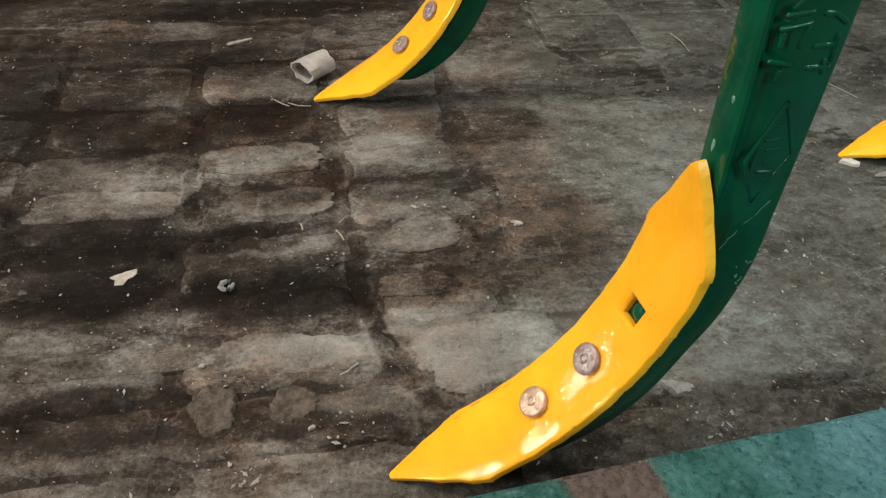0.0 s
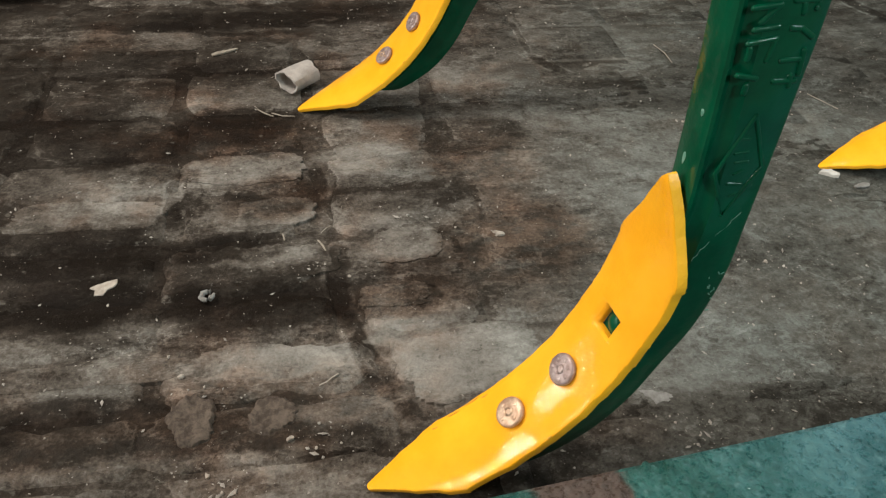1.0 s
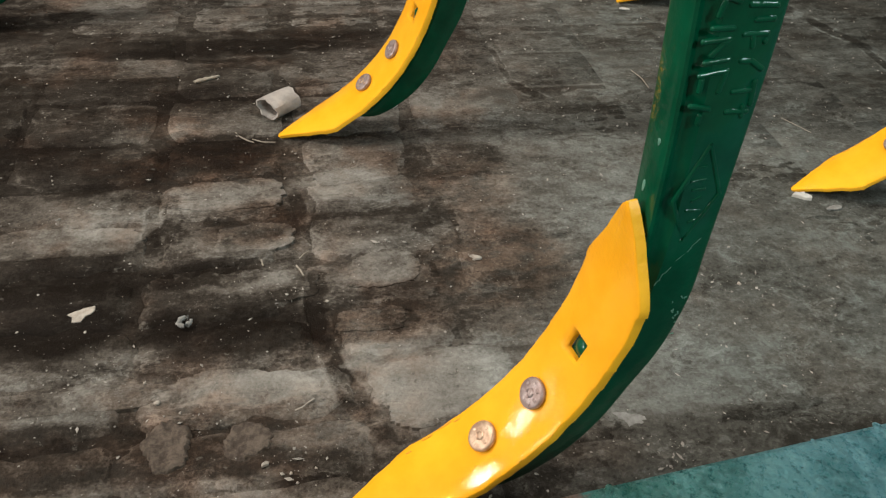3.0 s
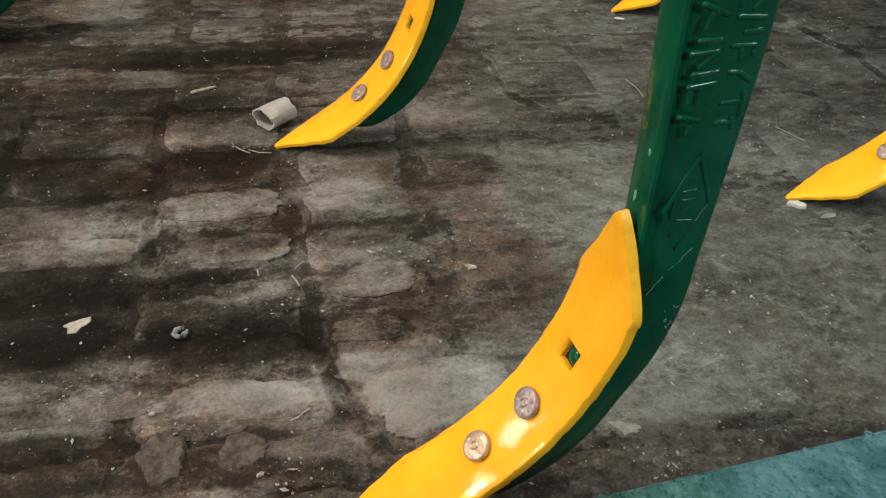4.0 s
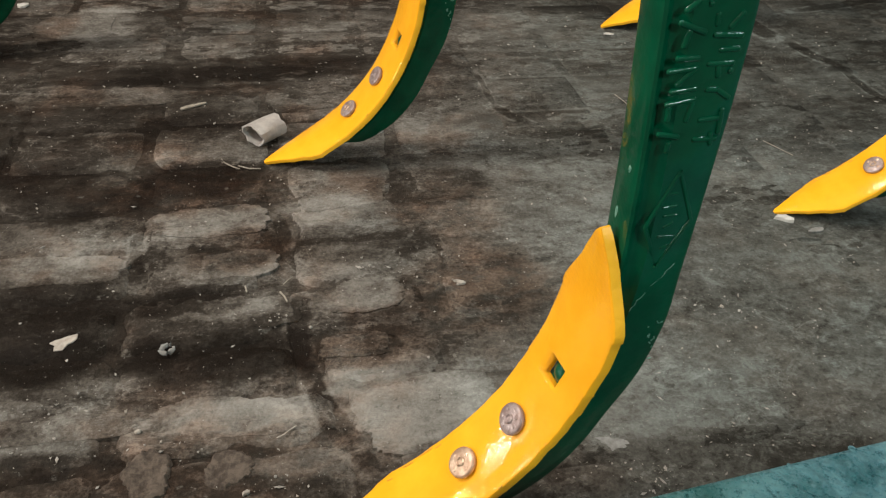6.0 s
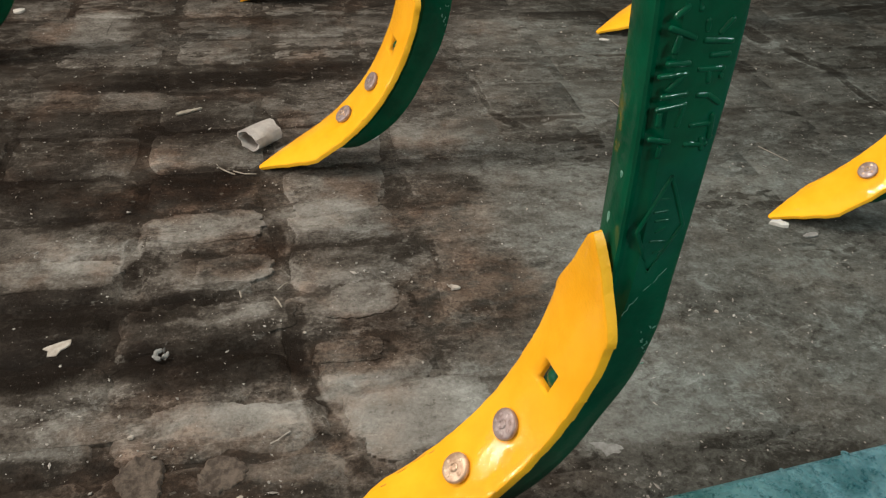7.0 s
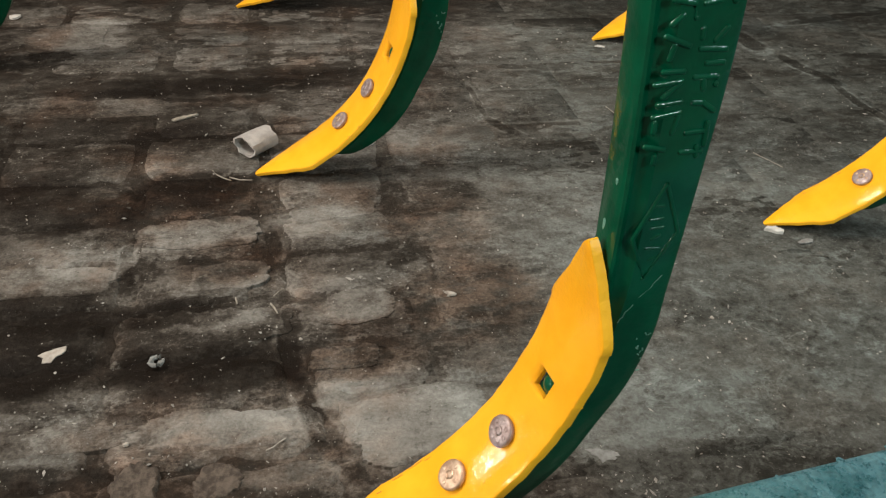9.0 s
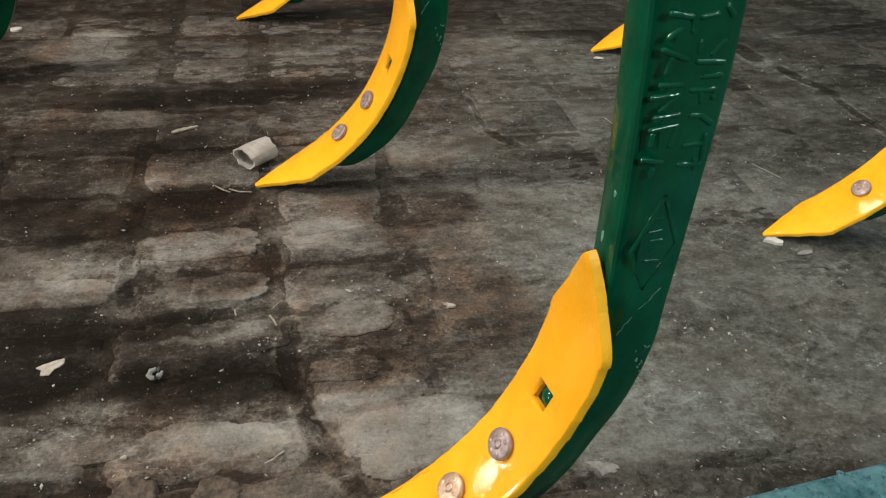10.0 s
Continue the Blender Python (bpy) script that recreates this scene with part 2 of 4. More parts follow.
    # worn sums wear, dirt, the painted shade and the tone patches
    worn = n.math("MULTIPLY", n.math("SUBTRACT", broad, 0.5), n.step(side, 0.0, 1.0, 0.42, 0.36))
    worn = n.math("ADD", worn, n.math("MULTIPLY", n.math("SUBTRACT", streak, 0.5), n.step(side, 0.0, 1.0, 0.25, 0.14)))
    worn = n.math("ADD", worn, n.math("MULTIPLY", n.math("SUBTRACT", mid, 0.5), n.step(side, 0.0, 1.0, 0.58, 0.46)))
    worn = n.math("ADD", worn, n.math("MULTIPLY", n.math("SUBTRACT", fine, 0.5), n.step(side, 0.0, 1.0, 0.50, 0.36)))
    worn = n.math("ADD", worn, n.math("MULTIPLY", n.math("SUBTRACT", info, 0.5), 0.12))
    worn = n.math("ADD", worn, n.math("MULTIPLY", flaked, n.step(n.noise(pos, 12, 3), 0.35, 0.65, 0.028, 0.095)))
    worn = n.math("SUBTRACT", worn, n.math("MULTIPLY", dark, 0.23))
    worn = n.math("ADD", worn, n.math("MULTIPLY", light, 0.19))
    worn = n.math("ADD", worn, tone_shift)
    worn = n.math("SUBTRACT", worn, n.math("MULTIPLY", crack, 0.105))
    worn = n.math("ADD", worn, n.math("MULTIPLY", lip, n.step(mid, 0.42, 0.58, 0.02, 0.14)))
    worn = n.math("SUBTRACT", worn, n.math("MULTIPLY", joint, n.step(n.add_x(pos), 0.22, -0.05)))
    # worn contours, rubbed pale along uneven lines
    edge = n.math("ABSOLUTE", n.math("SUBTRACT", n.noise(n.scaled(along, 15, 24, 10), 1.0, 5, 0.62, 0.7), 0.5))
    worn = n.math("ADD", worn, n.math("MULTIPLY", n.step(edge, 0.030, 0.0), n.step(n.noise(pos, 9, 3), 0.45, 0.65, 0.0, 0.10)))
    top = 1.0
    if brick:
        # dirt lies over the brick's rim along a ragged line, and the rim itself is rubbed pale
        gen = n.add("ShaderNodeSeparateXYZ")
        n.put(gen.inputs[0], n.add("ShaderNodeTexCoord").outputs["Generated"])
        near_x = n.math("MULTIPLY", n.math("SUBTRACT", 0.5, n.math("ABSOLUTE", n.math("SUBTRACT", gen.outputs[0], 0.5))), 0.165)
        near_y = n.math("MULTIPLY", n.math("SUBTRACT", 0.5, n.math("ABSOLUTE", n.math("SUBTRACT", gen.outputs[1], 0.5))), 0.090)
        rim = n.math("MINIMUM", n.math("SUBTRACT", near_x, 0.004), near_y)
        rim = n.math("ADD", rim, n.math("MULTIPLY", n.math("SUBTRACT", n.noise(pos, 30, 6, 0.68, 0.3), 0.5), 0.064))
        rim = n.math("ADD", rim, n.math("MULTIPLY", n.math("SUBTRACT", n.noise(pos, 130, 5, 0.7), 0.5), 0.022))
        rim = n.math("ADD", rim, n.math("MULTIPLY", n.step(side, 0.1, 0.8), n.step(n.add_y(pos), 1.20, 0.85, 0.010, 0.040)))
        rim = n.math("SUBTRACT", rim, 0.005)
        top = n.step(rim, -0.001, n.step(n.noise(pos, 17, 3), 0.4, 0.65, 0.0018, 0.007))
        pale = n.math("MULTIPLY", top, n.step(rim, 0.0065, 0.0025))
        worn = n.math("ADD", worn, n.math("MULTIPLY", pale, n.step(broad, 0.35, 0.6, 0.02, 0.11)))
        worn = n.math("SUBTRACT", worn, n.math("MULTIPLY", n.math("SUBTRACT", 1.0, top), n.step(n.noise(pos, 11, 4, 0.6), 0.38, 0.62, -0.02, n.step(n.add_y(pos), 0.75, 1.0, 0.13, 0.05))))
    worn = n.math("ADD", worn, n.step(side, 0.0, 1.0, 0.460, 0.456))
    ramp = n.add("ShaderNodeValToRGB")
    n.put(ramp.inputs[0], worn)
    stops = ((0.10, (0.011, 0.0075, 0.005)), (0.32, (0.036, 0.0285, 0.0215)), (0.48, (0.104, 0.0875, 0.0705)), (0.64, (0.198, 0.177, 0.150)), (0.88, (0.32, 0.292, 0.250)))
    while len(ramp.color_ramp.elements) < len(stops):
        ramp.color_ramp.elements.new(0.5)
    for e, (at, c) in zip(ramp.color_ramp.elements, stops):
        e.position, e.color = at, (*c, 1)
    cool = n.mix(n.math("MULTIPLY", side, 0.8), (0.98, 1.0, 1.03), (0.82, 1.0, 1.08))
    colour = n.mix(1.0, ramp.outputs[0], cool, "MULTIPLY")
    rust = n.math("MULTIPLY", n.step(n.noise(pos, 8, 5, 0.65), 0.47, 0.68), n.step(side, 0.0, 0.8, 0.52, 0.20))
    colour = n.mix(rust, colour, n.mix(1.0, colour, (1.0, 0.68, 0.52), "MULTIPLY"))
    for x, y, rx, ry, share in RUSTY:
        m = n.add("ShaderNodeMapping")
        m.vector_type = "TEXTURE"
        n.put(m.inputs["Vector"], bent)
        m.inputs["Location"].default_value = (x, y, 0)
        m.inputs["Rotation"].default_value = (0, 0, ROW_TURN)
        m.inputs["Scale"].default_value = (rx * 1.5, ry * 1.5, 1)
        g = n.add("ShaderNodeTexGradient")
        g.gradient_type = "SPHERICAL"
        n.put(g.inputs[0], m.outputs[0])
        spot = n.math("MULTIPLY", n.math("MULTIPLY", n.step(g.outputs["Fac"], 0.0, 0.5), 0.62 * share), n.step(mid, 0.36, 0.56))
        colour = n.mix(spot, colour, n.mix(1.0, colour, (1.0, 0.70, 0.54), "MULTIPLY"))
    chip = n.step(n.noise(n.scaled(along, 60, 75, 60), 1.0, 4, 0.6, 0.2), 0.64, 0.70)
    colour = n.mix(n.math("MULTIPLY", chip, n.step(side, 0.0, 1.0, 0.22, 0.20)), colour, (0.30, 0.275, 0.235))
    pit = n.step(n.noise(pos, 95, 3, 0.6), 0.37, 0.30)
    colour = n.mix(n.math("MULTIPLY", pit, 0.35), colour, (0.022, 0.017, 0.014))
    speck = n.step(n.cells(pos, 210), 0.16, 0.06)
    speck = n.math("MULTIPLY", speck, n.step(n.noise(pos, 60, 2), 0.5, 0.62))
    colour = n.mix(n.math("MULTIPLY", speck, 0.35), colour, (0.36, 0.33, 0.29))
    relief = n.math("ADD", n.math("MULTIPLY", streak, n.step(side, 0.0, 1.0, 0.6, 0.3)), n.math("MULTIPLY", mid, 0.8))
    relief = n.math("ADD", relief, n.math("ADD", n.math("MULTIPLY", fine, 0.45), n.math("MULTIPLY", crumbly, 0.35)))
    relief = n.math("ADD", relief, n.math("MULTIPLY", top, 0.10))
    relief = n.math("SUBTRACT", relief, n.math("MULTIPLY", crack, 0.35))
    normal = n.bump(relief, 0.60, 0.008)
    rough = n.step(n.math("ADD", mid, n.math("MULTIPLY", streak, 0.5)), 0.4, 1.1, 0.50, 0.85)
    return colour, rough, normal


def add_y(self, vec):
    sep = self.add("ShaderNodeSeparateXYZ")
    self.put(sep.inputs[0], vec)
    return sep.outputs[1]


def add_x(self, vec):
    sep = self.add("ShaderNodeSeparateXYZ")
    self.put(sep.inputs[0], vec)
    return sep.outputs[0]


Nodes.add_x, Nodes.add_y = add_x, add_y

n = Nodes("worn_brick")
BRICK = n.finish(*floor_colours(n, 0.0, True), spec=0.08)
n = Nodes("joint_dirt")
CRUST_NODES = Nodes("mortar_crust")
CRUST = CRUST_NODES.finish(*floor_colours(CRUST_NODES, -0.008), spec=0.08)
DIRT = n.finish(*floor_colours(n, 0.16), spec=0.08)

n = Nodes("yellow_paint")
p = n.local()
peel = n.noise(p, 260, 3, 0.55)
waves = n.noise(p, 26, 4, 0.55)
col = n.mix(n.step(waves, 0.3, 0.7), (0.92, 0.392, 0.011), (0.97, 0.447, 0.019))
scuff = n.step(n.noise(n.scaled(p, 60, 150, 60), 1.0, 5, 0.7), 0.70, 0.78)
col = n.mix(n.math("MULTIPLY", scuff, 0.55), col, (0.30, 0.13, 0.015))
pimple = n.noise(p, 330, 1, 0.5)
nor = n.bump(n.math("ADD", n.math("MULTIPLY", pimple, 0.12), waves), 0.3, 0.0016)
wet = n.bump(n.math("ADD", n.math("MULTIPLY", pimple, 0.8), n.math("ADD", n.math("MULTIPLY", peel, 0.4), n.math("MULTIPLY", waves, 0.5))), 0.25, 0.0016)
YELLOW = n.finish(col, n.step(peel, 0.3, 0.7, 0.42, 0.55), nor, spec=0.04, coat=1.0, coat_rough=0.035, coat_normal=wet)

n = Nodes("yellow_edge_paint")
p = n.local()
worn = n.step(n.noise(p, 70, 5, 0.7), 0.66, 0.76)
col = n.mix(n.math("MULTIPLY", worn, 0.7), (0.93, 0.46, 0.016), (0.30, 0.13, 0.02))
YELLOW_EDGE = n.finish(col, 0.42, n.bump(n.noise(p, 120, 4), 0.5, 0.002), coat=0.25, coat_rough=0.25)

n = Nodes("green_paint")
p = n.local()
peel = n.noise(p, 170, 4, 0.6)
waves = n.noise(p, 30, 4, 0.6)
col = n.mix(n.step(waves, 0.3, 0.7), (0.0002, 0.048, 0.0215), (0.0004, 0.070, 0.031))
scrape = n.step(n.noise(n.scaled(p, 40, 40, 160), 1.0, 5, 0.75), 0.72, 0.78)
col = n.mix(n.math("MULTIPLY", scrape, 0.05), col, (0.06, 0.17, 0.12))
nor = n.bump(n.math("ADD", n.math("MULTIPLY", peel, 0.10), waves), 0.5, 0.0026)
GREEN = n.finish(col, n.step(peel, 0.3, 0.7, 0.30, 0.42), nor, spec=0.04, coat=0.7, coat_rough=0.10, coat_normal=nor)

n = Nodes("bolt_steel")
p = n.local()
rust = n.noise(p, 120, 5, 0.65)
col = n.mix(n.step(rust, 0.35, 0.65), (0.46, 0.37, 0.35), (0.27, 0.19, 0.17))
BOLT = n.finish(col, n.step(rust, 0.3, 0.7, 0.32, 0.55), n.bump(n.noise(p, 420, 4), 0.4, 0.0008), metal=0.5)
n = Nodes("bolt_copper")
p = n.local()
rust = n.noise(p, 140, 5, 0.65)
col = n.mix(n.step(rust, 0.35, 0.65), (0.66, 0.48, 0.34), (0.42, 0.26, 0.17))
BOLT_WARM = n.finish(col, n.step(rust, 0.3, 0.7, 0.30, 0.5), n.bump(n.noise(p, 420, 4), 0.4, 0.0008), metal=0.5)

n = Nodes("teal_paint")
p = n.local()
blot = n.noise(p, 24, 6, 0.65, 0.5)
grit = n.cells(p, 150)
grit2 = n.noise(p, 140, 6, 0.75)
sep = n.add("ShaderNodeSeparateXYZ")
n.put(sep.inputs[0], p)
# bluer and paler towards +x: the cool light there is put into the paint
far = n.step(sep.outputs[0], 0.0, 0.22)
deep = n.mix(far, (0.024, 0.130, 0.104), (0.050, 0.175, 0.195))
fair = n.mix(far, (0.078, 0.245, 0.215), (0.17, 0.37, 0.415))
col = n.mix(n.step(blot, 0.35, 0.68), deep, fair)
col = n.mix(n.math("MULTIPLY", n.step(grit2, 0.54, 0.68), 0.6), col, (0.24, 0.42, 0.42))
col = n.mix(n.math("MULTIPLY", n.step(grit2, 0.44, 0.34), 0.8), col, (0.012, 0.040, 0.042))
along = n.math("ADD", sep.outputs[0], n.math("MULTIPLY", n.math("SUBTRACT", blot, 0.5), 0.03))
bare = n.math("MULTIPLY", n.step(along, -0.060, -0.050), n.step(along, 0.004, -0.002))
col = n.mix(bare, col, n.mix(n.step(grit2, 0.35, 0.65), (0.125, 0.090, 0.074), (0.20, 0.145, 0.12)))
nor = n.bump(n.math("ADD", n.math("MULTIPLY", grit, -0.9), grit2), 1.0, 0.013)
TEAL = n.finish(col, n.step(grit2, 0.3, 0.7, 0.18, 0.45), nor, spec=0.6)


def plain(name, low, high, rough, scale=60, relief=0.002, spec=0.5):
    n = Nodes(name)
    p = n.local()
    tex = n.noise(p, scale, 5, 0.65)
    return n.finish(n.mix(n.step(tex, 0.3, 0.7), low, high), rough, n.bump(tex, 0.5, relief), spec=spec)


WALL = plain("shed_plaster", (0.30, 0.29, 0.27), (0.40, 0.39, 0.36), 0.9, 4, 0.01)
ROOF = plain("roof_sheet", (0.26, 0.26, 0.26), (0.36, 0.36, 0.36), 0.7, 5, 0.01)
PALE = plain("pale_scrap", (0.28, 0.238, 0.195), (0.43, 0.375, 0.315), 0.7, 160, 0.001)
BROWN_CRUST = plain("brown_crust", (0.045, 0.034, 0.027), (0.125, 0.097, 0.076), 0.9, 130, 0.008, 0.1)
GREYBIT = plain("grey_mortar", (0.15, 0.14, 0.125), (0.25, 0.24, 0.22), 0.85, 120, 0.003)
YELLOW_SCUFF = plain("scuffed_yellow", (0.50, 0.23, 0.02), (0.72, 0.34, 0.02), 0.6, 300, 0.0005)
STRAW = plain("pale_straw", (0.20, 0.168, 0.13), (0.34, 0.295, 0.235), 0.7, 160, 0.001)
TUBE = plain("grey_plastic", (0.34, 0.305, 0.28), (0.47, 0.43, 0.39), 0.35, 70, 0.002)
GRIT = plain("grit", (0.16, 0.14, 0.12), (0.42, 0.38, 0.33), 0.8, 40, 0.001)
n = Nodes("cloudy_plastic")
tex = n.noise(n.local(), 70, 4, 0.6)
SCUFF = plain("scuffed_green", (0.06, 0.19, 0.13), (0.16, 0.30, 0.23), 0.5, 300, 0.0006)
PLASTIC = n.finish(n.mix(n.step(tex, 0.3, 0.7), (0.50, 0.46, 0.41), (0.66, 0.62, 0.56)), 0.38, n.bump(tex, 0.4, 0.002))
n.bsdf.inputs["Transmission Weight"].default_value = 0.1


# ---- mesh helpers ----
def mesh_of(name, bm, material):
    bmesh.ops.recalc_face_normals(bm, faces=bm.faces)
    data = bpy.data.meshes.new(name)
    bm.to_mesh(data)
    bm.free()
    for m in (material if isinstance(material, (list, tuple)) else (material,)):
        data.materials.append(m)
    return data


def smooth(data, degrees=40):
    data.polygons.foreach_set("use_smooth", [True] * len(data.polygons))
    data.set_sharp_from_angle(angle=radians(degrees))
    return data


def part(name, bm, material, parent, label="", degrees=40):
    ob = new(name, smooth(mesh_of(name, bm, material), degrees))
    ob.parent = parent
    if label:
        ob["label"] = label
    return ob


def thing(name, bm, material, label, category, group="", kind="", degrees=40):
    return tagged(new(name, smooth(mesh_of(name, bm, material), degrees)), label, category, group, kind)


def add_box(bm, lo, hi, bevel=0.0):
    verts = [bm.verts.new((x, y, z)) for x in (lo[0], hi[0]) for y in (lo[1], hi[1]) for z in (lo[2], hi[2])]
    faces = [bm.faces.new([verts[k] for k in q]) for q in ((0, 1, 3, 2), (4, 6, 7, 5), (0, 4, 5, 1), (2, 3, 7, 6), (0, 2, 6, 4), (1, 5, 7, 3))]
    if bevel:
        edges = list({e for f in faces for e in f.edges})
        bmesh.ops.bevel(bm, geom=edges, offset=bevel, segments=2, affect="EDGES")
    return verts


def add_tube(bm, points, radius, sides=8):
    """A round rod along points, with closed ends."""
    pts = [Vector(q) for q in points]
    rings = []
    for k, q in enumerate(pts):
        way = (pts[min(k + 1, len(pts) - 1)] - pts[max(k - 1, 0)]).normalized()
        a = way.orthogonal().normalized()
        b = way.cross(a)
        r = radius[k] if isinstance(radius, (list, tuple)) else radius
        rings.append([bm.verts.new(q + r * (math.cos(2 * math.pi * j / sides) * a + math.sin(2 * math.pi * j / sides) * b)) for j in range(sides)])
    for r0, r1 in zip(rings, rings[1:]):
        for j in range(sides):
            bm.faces.new((r0[j], r0[(j + 1) % sides], r1[(j + 1) % sides], r1[j]))
    bm.faces.new(rings[0][::-1])
    bm.faces.new(rings[-1])


# ---- the shed: floor bed, walls, roof ----
LOW, HIGH = (-4.0, -3.5), (5.0, 5.5)


def patches(x, y, size_x, size_y, seed):
    """Smooth random heights between 0 and 1, size_x by size_y metres a patch."""
    table = np.random.RandomState(seed).rand(128, 128)
    u, v = x / size_x + 1000.37, y / size_y + 1000.71
    iu, iv = np.floor(u).astype(int), np.floor(v).astype(int)
    fu, fv = u - iu, v - iv
    fu, fv = fu * fu * (3 - 2 * fu), fv * fv * (3 - 2 * fv)
    a, b = table[iu % 128, iv % 128], table[(iu + 1) % 128, iv % 128]
    c, d = table[iu % 128, (iv + 1) % 128], table[(iu + 1) % 128, (iv + 1) % 128]
    return (a * (1 - fu) + b * fu) * (1 - fv) + (c * (1 - fu) + d * fu) * fv


def bed_height(x, y):
    """The trodden dirt and cement between and over the bricks: low in the joints on one side, nearly covering all on the other."""
    c, t = math.cos(ROW_TURN), math.sin(ROW_TURN)
    along, across = x * c + y * t, y * c - x * t
    h = 0.0
    for size, share, seed in ((0.16, 0.8, 1), (0.07, 0.8, 2), (0.034, 0.75, 3), (0.016, 0.7, 4), (0.008, 0.6, 5), (0.0045, 0.4, 6)):
        h = h + share * (patches(along, across, size * 1.8, size * 0.8, seed) - 0.5)
    level = np.clip((along - 0.02) / 0.30, 0, 1)
    near = np.clip((across - 0.75) / 0.35, 0, 1)
    return -0.0038 + 0.0022 * h * (1 - 0.35 * level) + level * (0.0046 - 0.0009 * near) + 0.0033 * near * (1 - level)


xs, ys = np.arange(-1.0, 1.4, 0.004), np.arange(0.16, 2.0, 0.004)
gx, gy = np.meshgrid(xs, ys, indexing="ij")
gz = bed_height(gx, gy)
rim = np.minimum(np.minimum(gx - xs[0], xs[-1] - gx), np.minimum(gy - ys[0], ys[-1] - gy))
gz = gz * np.clip(rim / 0.03, 0, 1) - 0.012 * (1 - np.clip(rim / 0.03, 0, 1))
count_x, count_y = gx.shape
verts = np.stack([gx, gy, gz], -1).reshape(-1, 3).tolist()
ids = np.arange(count_x * count_y).reshape(count_x, count_y)
quads = np.stack([ids[:-1, :-1], ids[1:, :-1], ids[1:, 1:], ids[:-1, 1:]], -1).reshape(-1, 4)
base = count_x * count_y
X, Y = (LOW[0] - 0.2, xs[0] + 0.02, xs[-1] - 0.02, HIGH[0] + 0.2), (LOW[1] - 0.2, ys[0] + 0.02, ys[-1] - 0.02, HIGH[1] + 0.2)
verts += [(x, y, -0.0042) for x in X for y in Y]
around = [tuple(base + k for k in (4 * a + b, 4 * a + 4 + b, 4 * a + 5 + b, 4 * a + 1 + b)) for a in range(3) for b in range(3) if (a, b) != (1, 1)]
data = bpy.data.meshes.new("floor")
data.from_pydata(verts, [], quads.tolist() + around)
data.materials.append(DIRT)
data.polygons.foreach_set("use_smooth", [True] * len(data.polygons))
floor = tagged(new("floor", data), "worn brick floor with dirt-filled joints", "floor", kind="structure")
# walls and ceiling are unseen, added to close the room and bounce light
for name, lo, hi in (("wall_west", (LOW[0] - 0.2, LOW[1], 0), (LOW[0], HIGH[1], 3.4)), ("wall_east", (HIGH[0], LOW[1], 0), (HIGH[0] + 0.2, HIGH[1], 3.4)),
                     ("wall_south", (LOW[0] - 0.2, LOW[1] - 0.2, 0), (HIGH[0] + 0.2, LOW[1], 3.4)), ("wall_north", (LOW[0] - 0.2, HIGH[1], 0), (HIGH[0] + 0.2, HIGH[1] + 0.2, 3.4))):
    bm = bmesh.new()
    add_box(bm, (lo[0], lo[1], -0.003), hi)
    tagged(new(name, mesh_of(name, bm, WALL)), "plain plastered shed wall", "wall", kind="structure")
bm = bmesh.new()
add_box(bm, (LOW[0] - 0.2, LOW[1] - 0.2, 3.4), (HIGH[0] + 0.2, HIGH[1] + 0.2, 3.5))
tagged(new("ceiling", mesh_of("ceiling", bm, ROOF)), "plain grey sheet ceiling", "ceiling", kind="structure")

# ---- the tine: a curved shank, a reversible shovel, two bolts; x runs back from the tip, z up, -y is the marked side ----
SHOVEL_LENGTH, HALF_WIDTH, POINT, TOP_POINT = 0.3751, 0.0332, 0.0727, 0.0708
BEND = [25.1, 33.0, 59.3, 78.8, 101.3]       # slope of the face at even steps from the tip up, degrees
CROWN, TIP_CROWN, LEAN, TWIST = 0.0023, 0.008, radians(-2.15), radians(7.57)
BOLT_AT, HOLE_AT, HOLE = (0.1334, 0.1905), 0.2443, 0.0083
STEPS = 240
lengths = np.linspace(0, SHOVEL_LENGTH, STEPS)
slopes = np.radians(np.interp(lengths / SHOVEL_LENGTH, np.linspace(0, 1, 5), BEND))
slopes = np.convolve(np.pad(slopes, 12, "edge"), np.ones(25) / 25, "valid")
runs = np.concatenate([[0], np.cumsum(np.cos(slopes[1:]) * np.diff(lengths))])
rises = np.concatenate([[0], np.cumsum(np.sin(slopes[1:]) * np.diff(lengths))])


def on_shovel(l, u, out=0.0):
    """The place l metres up the shovel from its tip, u metres across (to the marked side), out from its face."""
    s, z, a = (float(np.interp(l, lengths, q)) for q in (runs, rises, slopes))
    off = out - (CROWN + TIP_CROWN * math.exp(-(l / 0.1) ** 2)) * (u / HALF_WIDTH) ** 2
    side = Vector((math.sin(TWIST), -math.cos(TWIST), 0))
    rise = Vector((0, 0, math.cos(LEAN))) - side * math.sin(LEAN)
    across = side * math.cos(LEAN) + Vector((0, 0, math.sin(LEAN)))
    return Vector((s - math.sin(a) * off, 0, 0)) + rise * (z + math.cos(a) * off) + across * u


def shovel_width(l):
    low = 0.0018 + HALF_WIDTH * l / POINT
    top = (SHOVEL_LENGTH - l) / TOP_POINT
    high = HALF_WIDTH * (top + 0.07 * (1 - math.exp(-top * 25))) if top < 1.2 else 1.0
    return min(low, high, HALF_WIDTH)


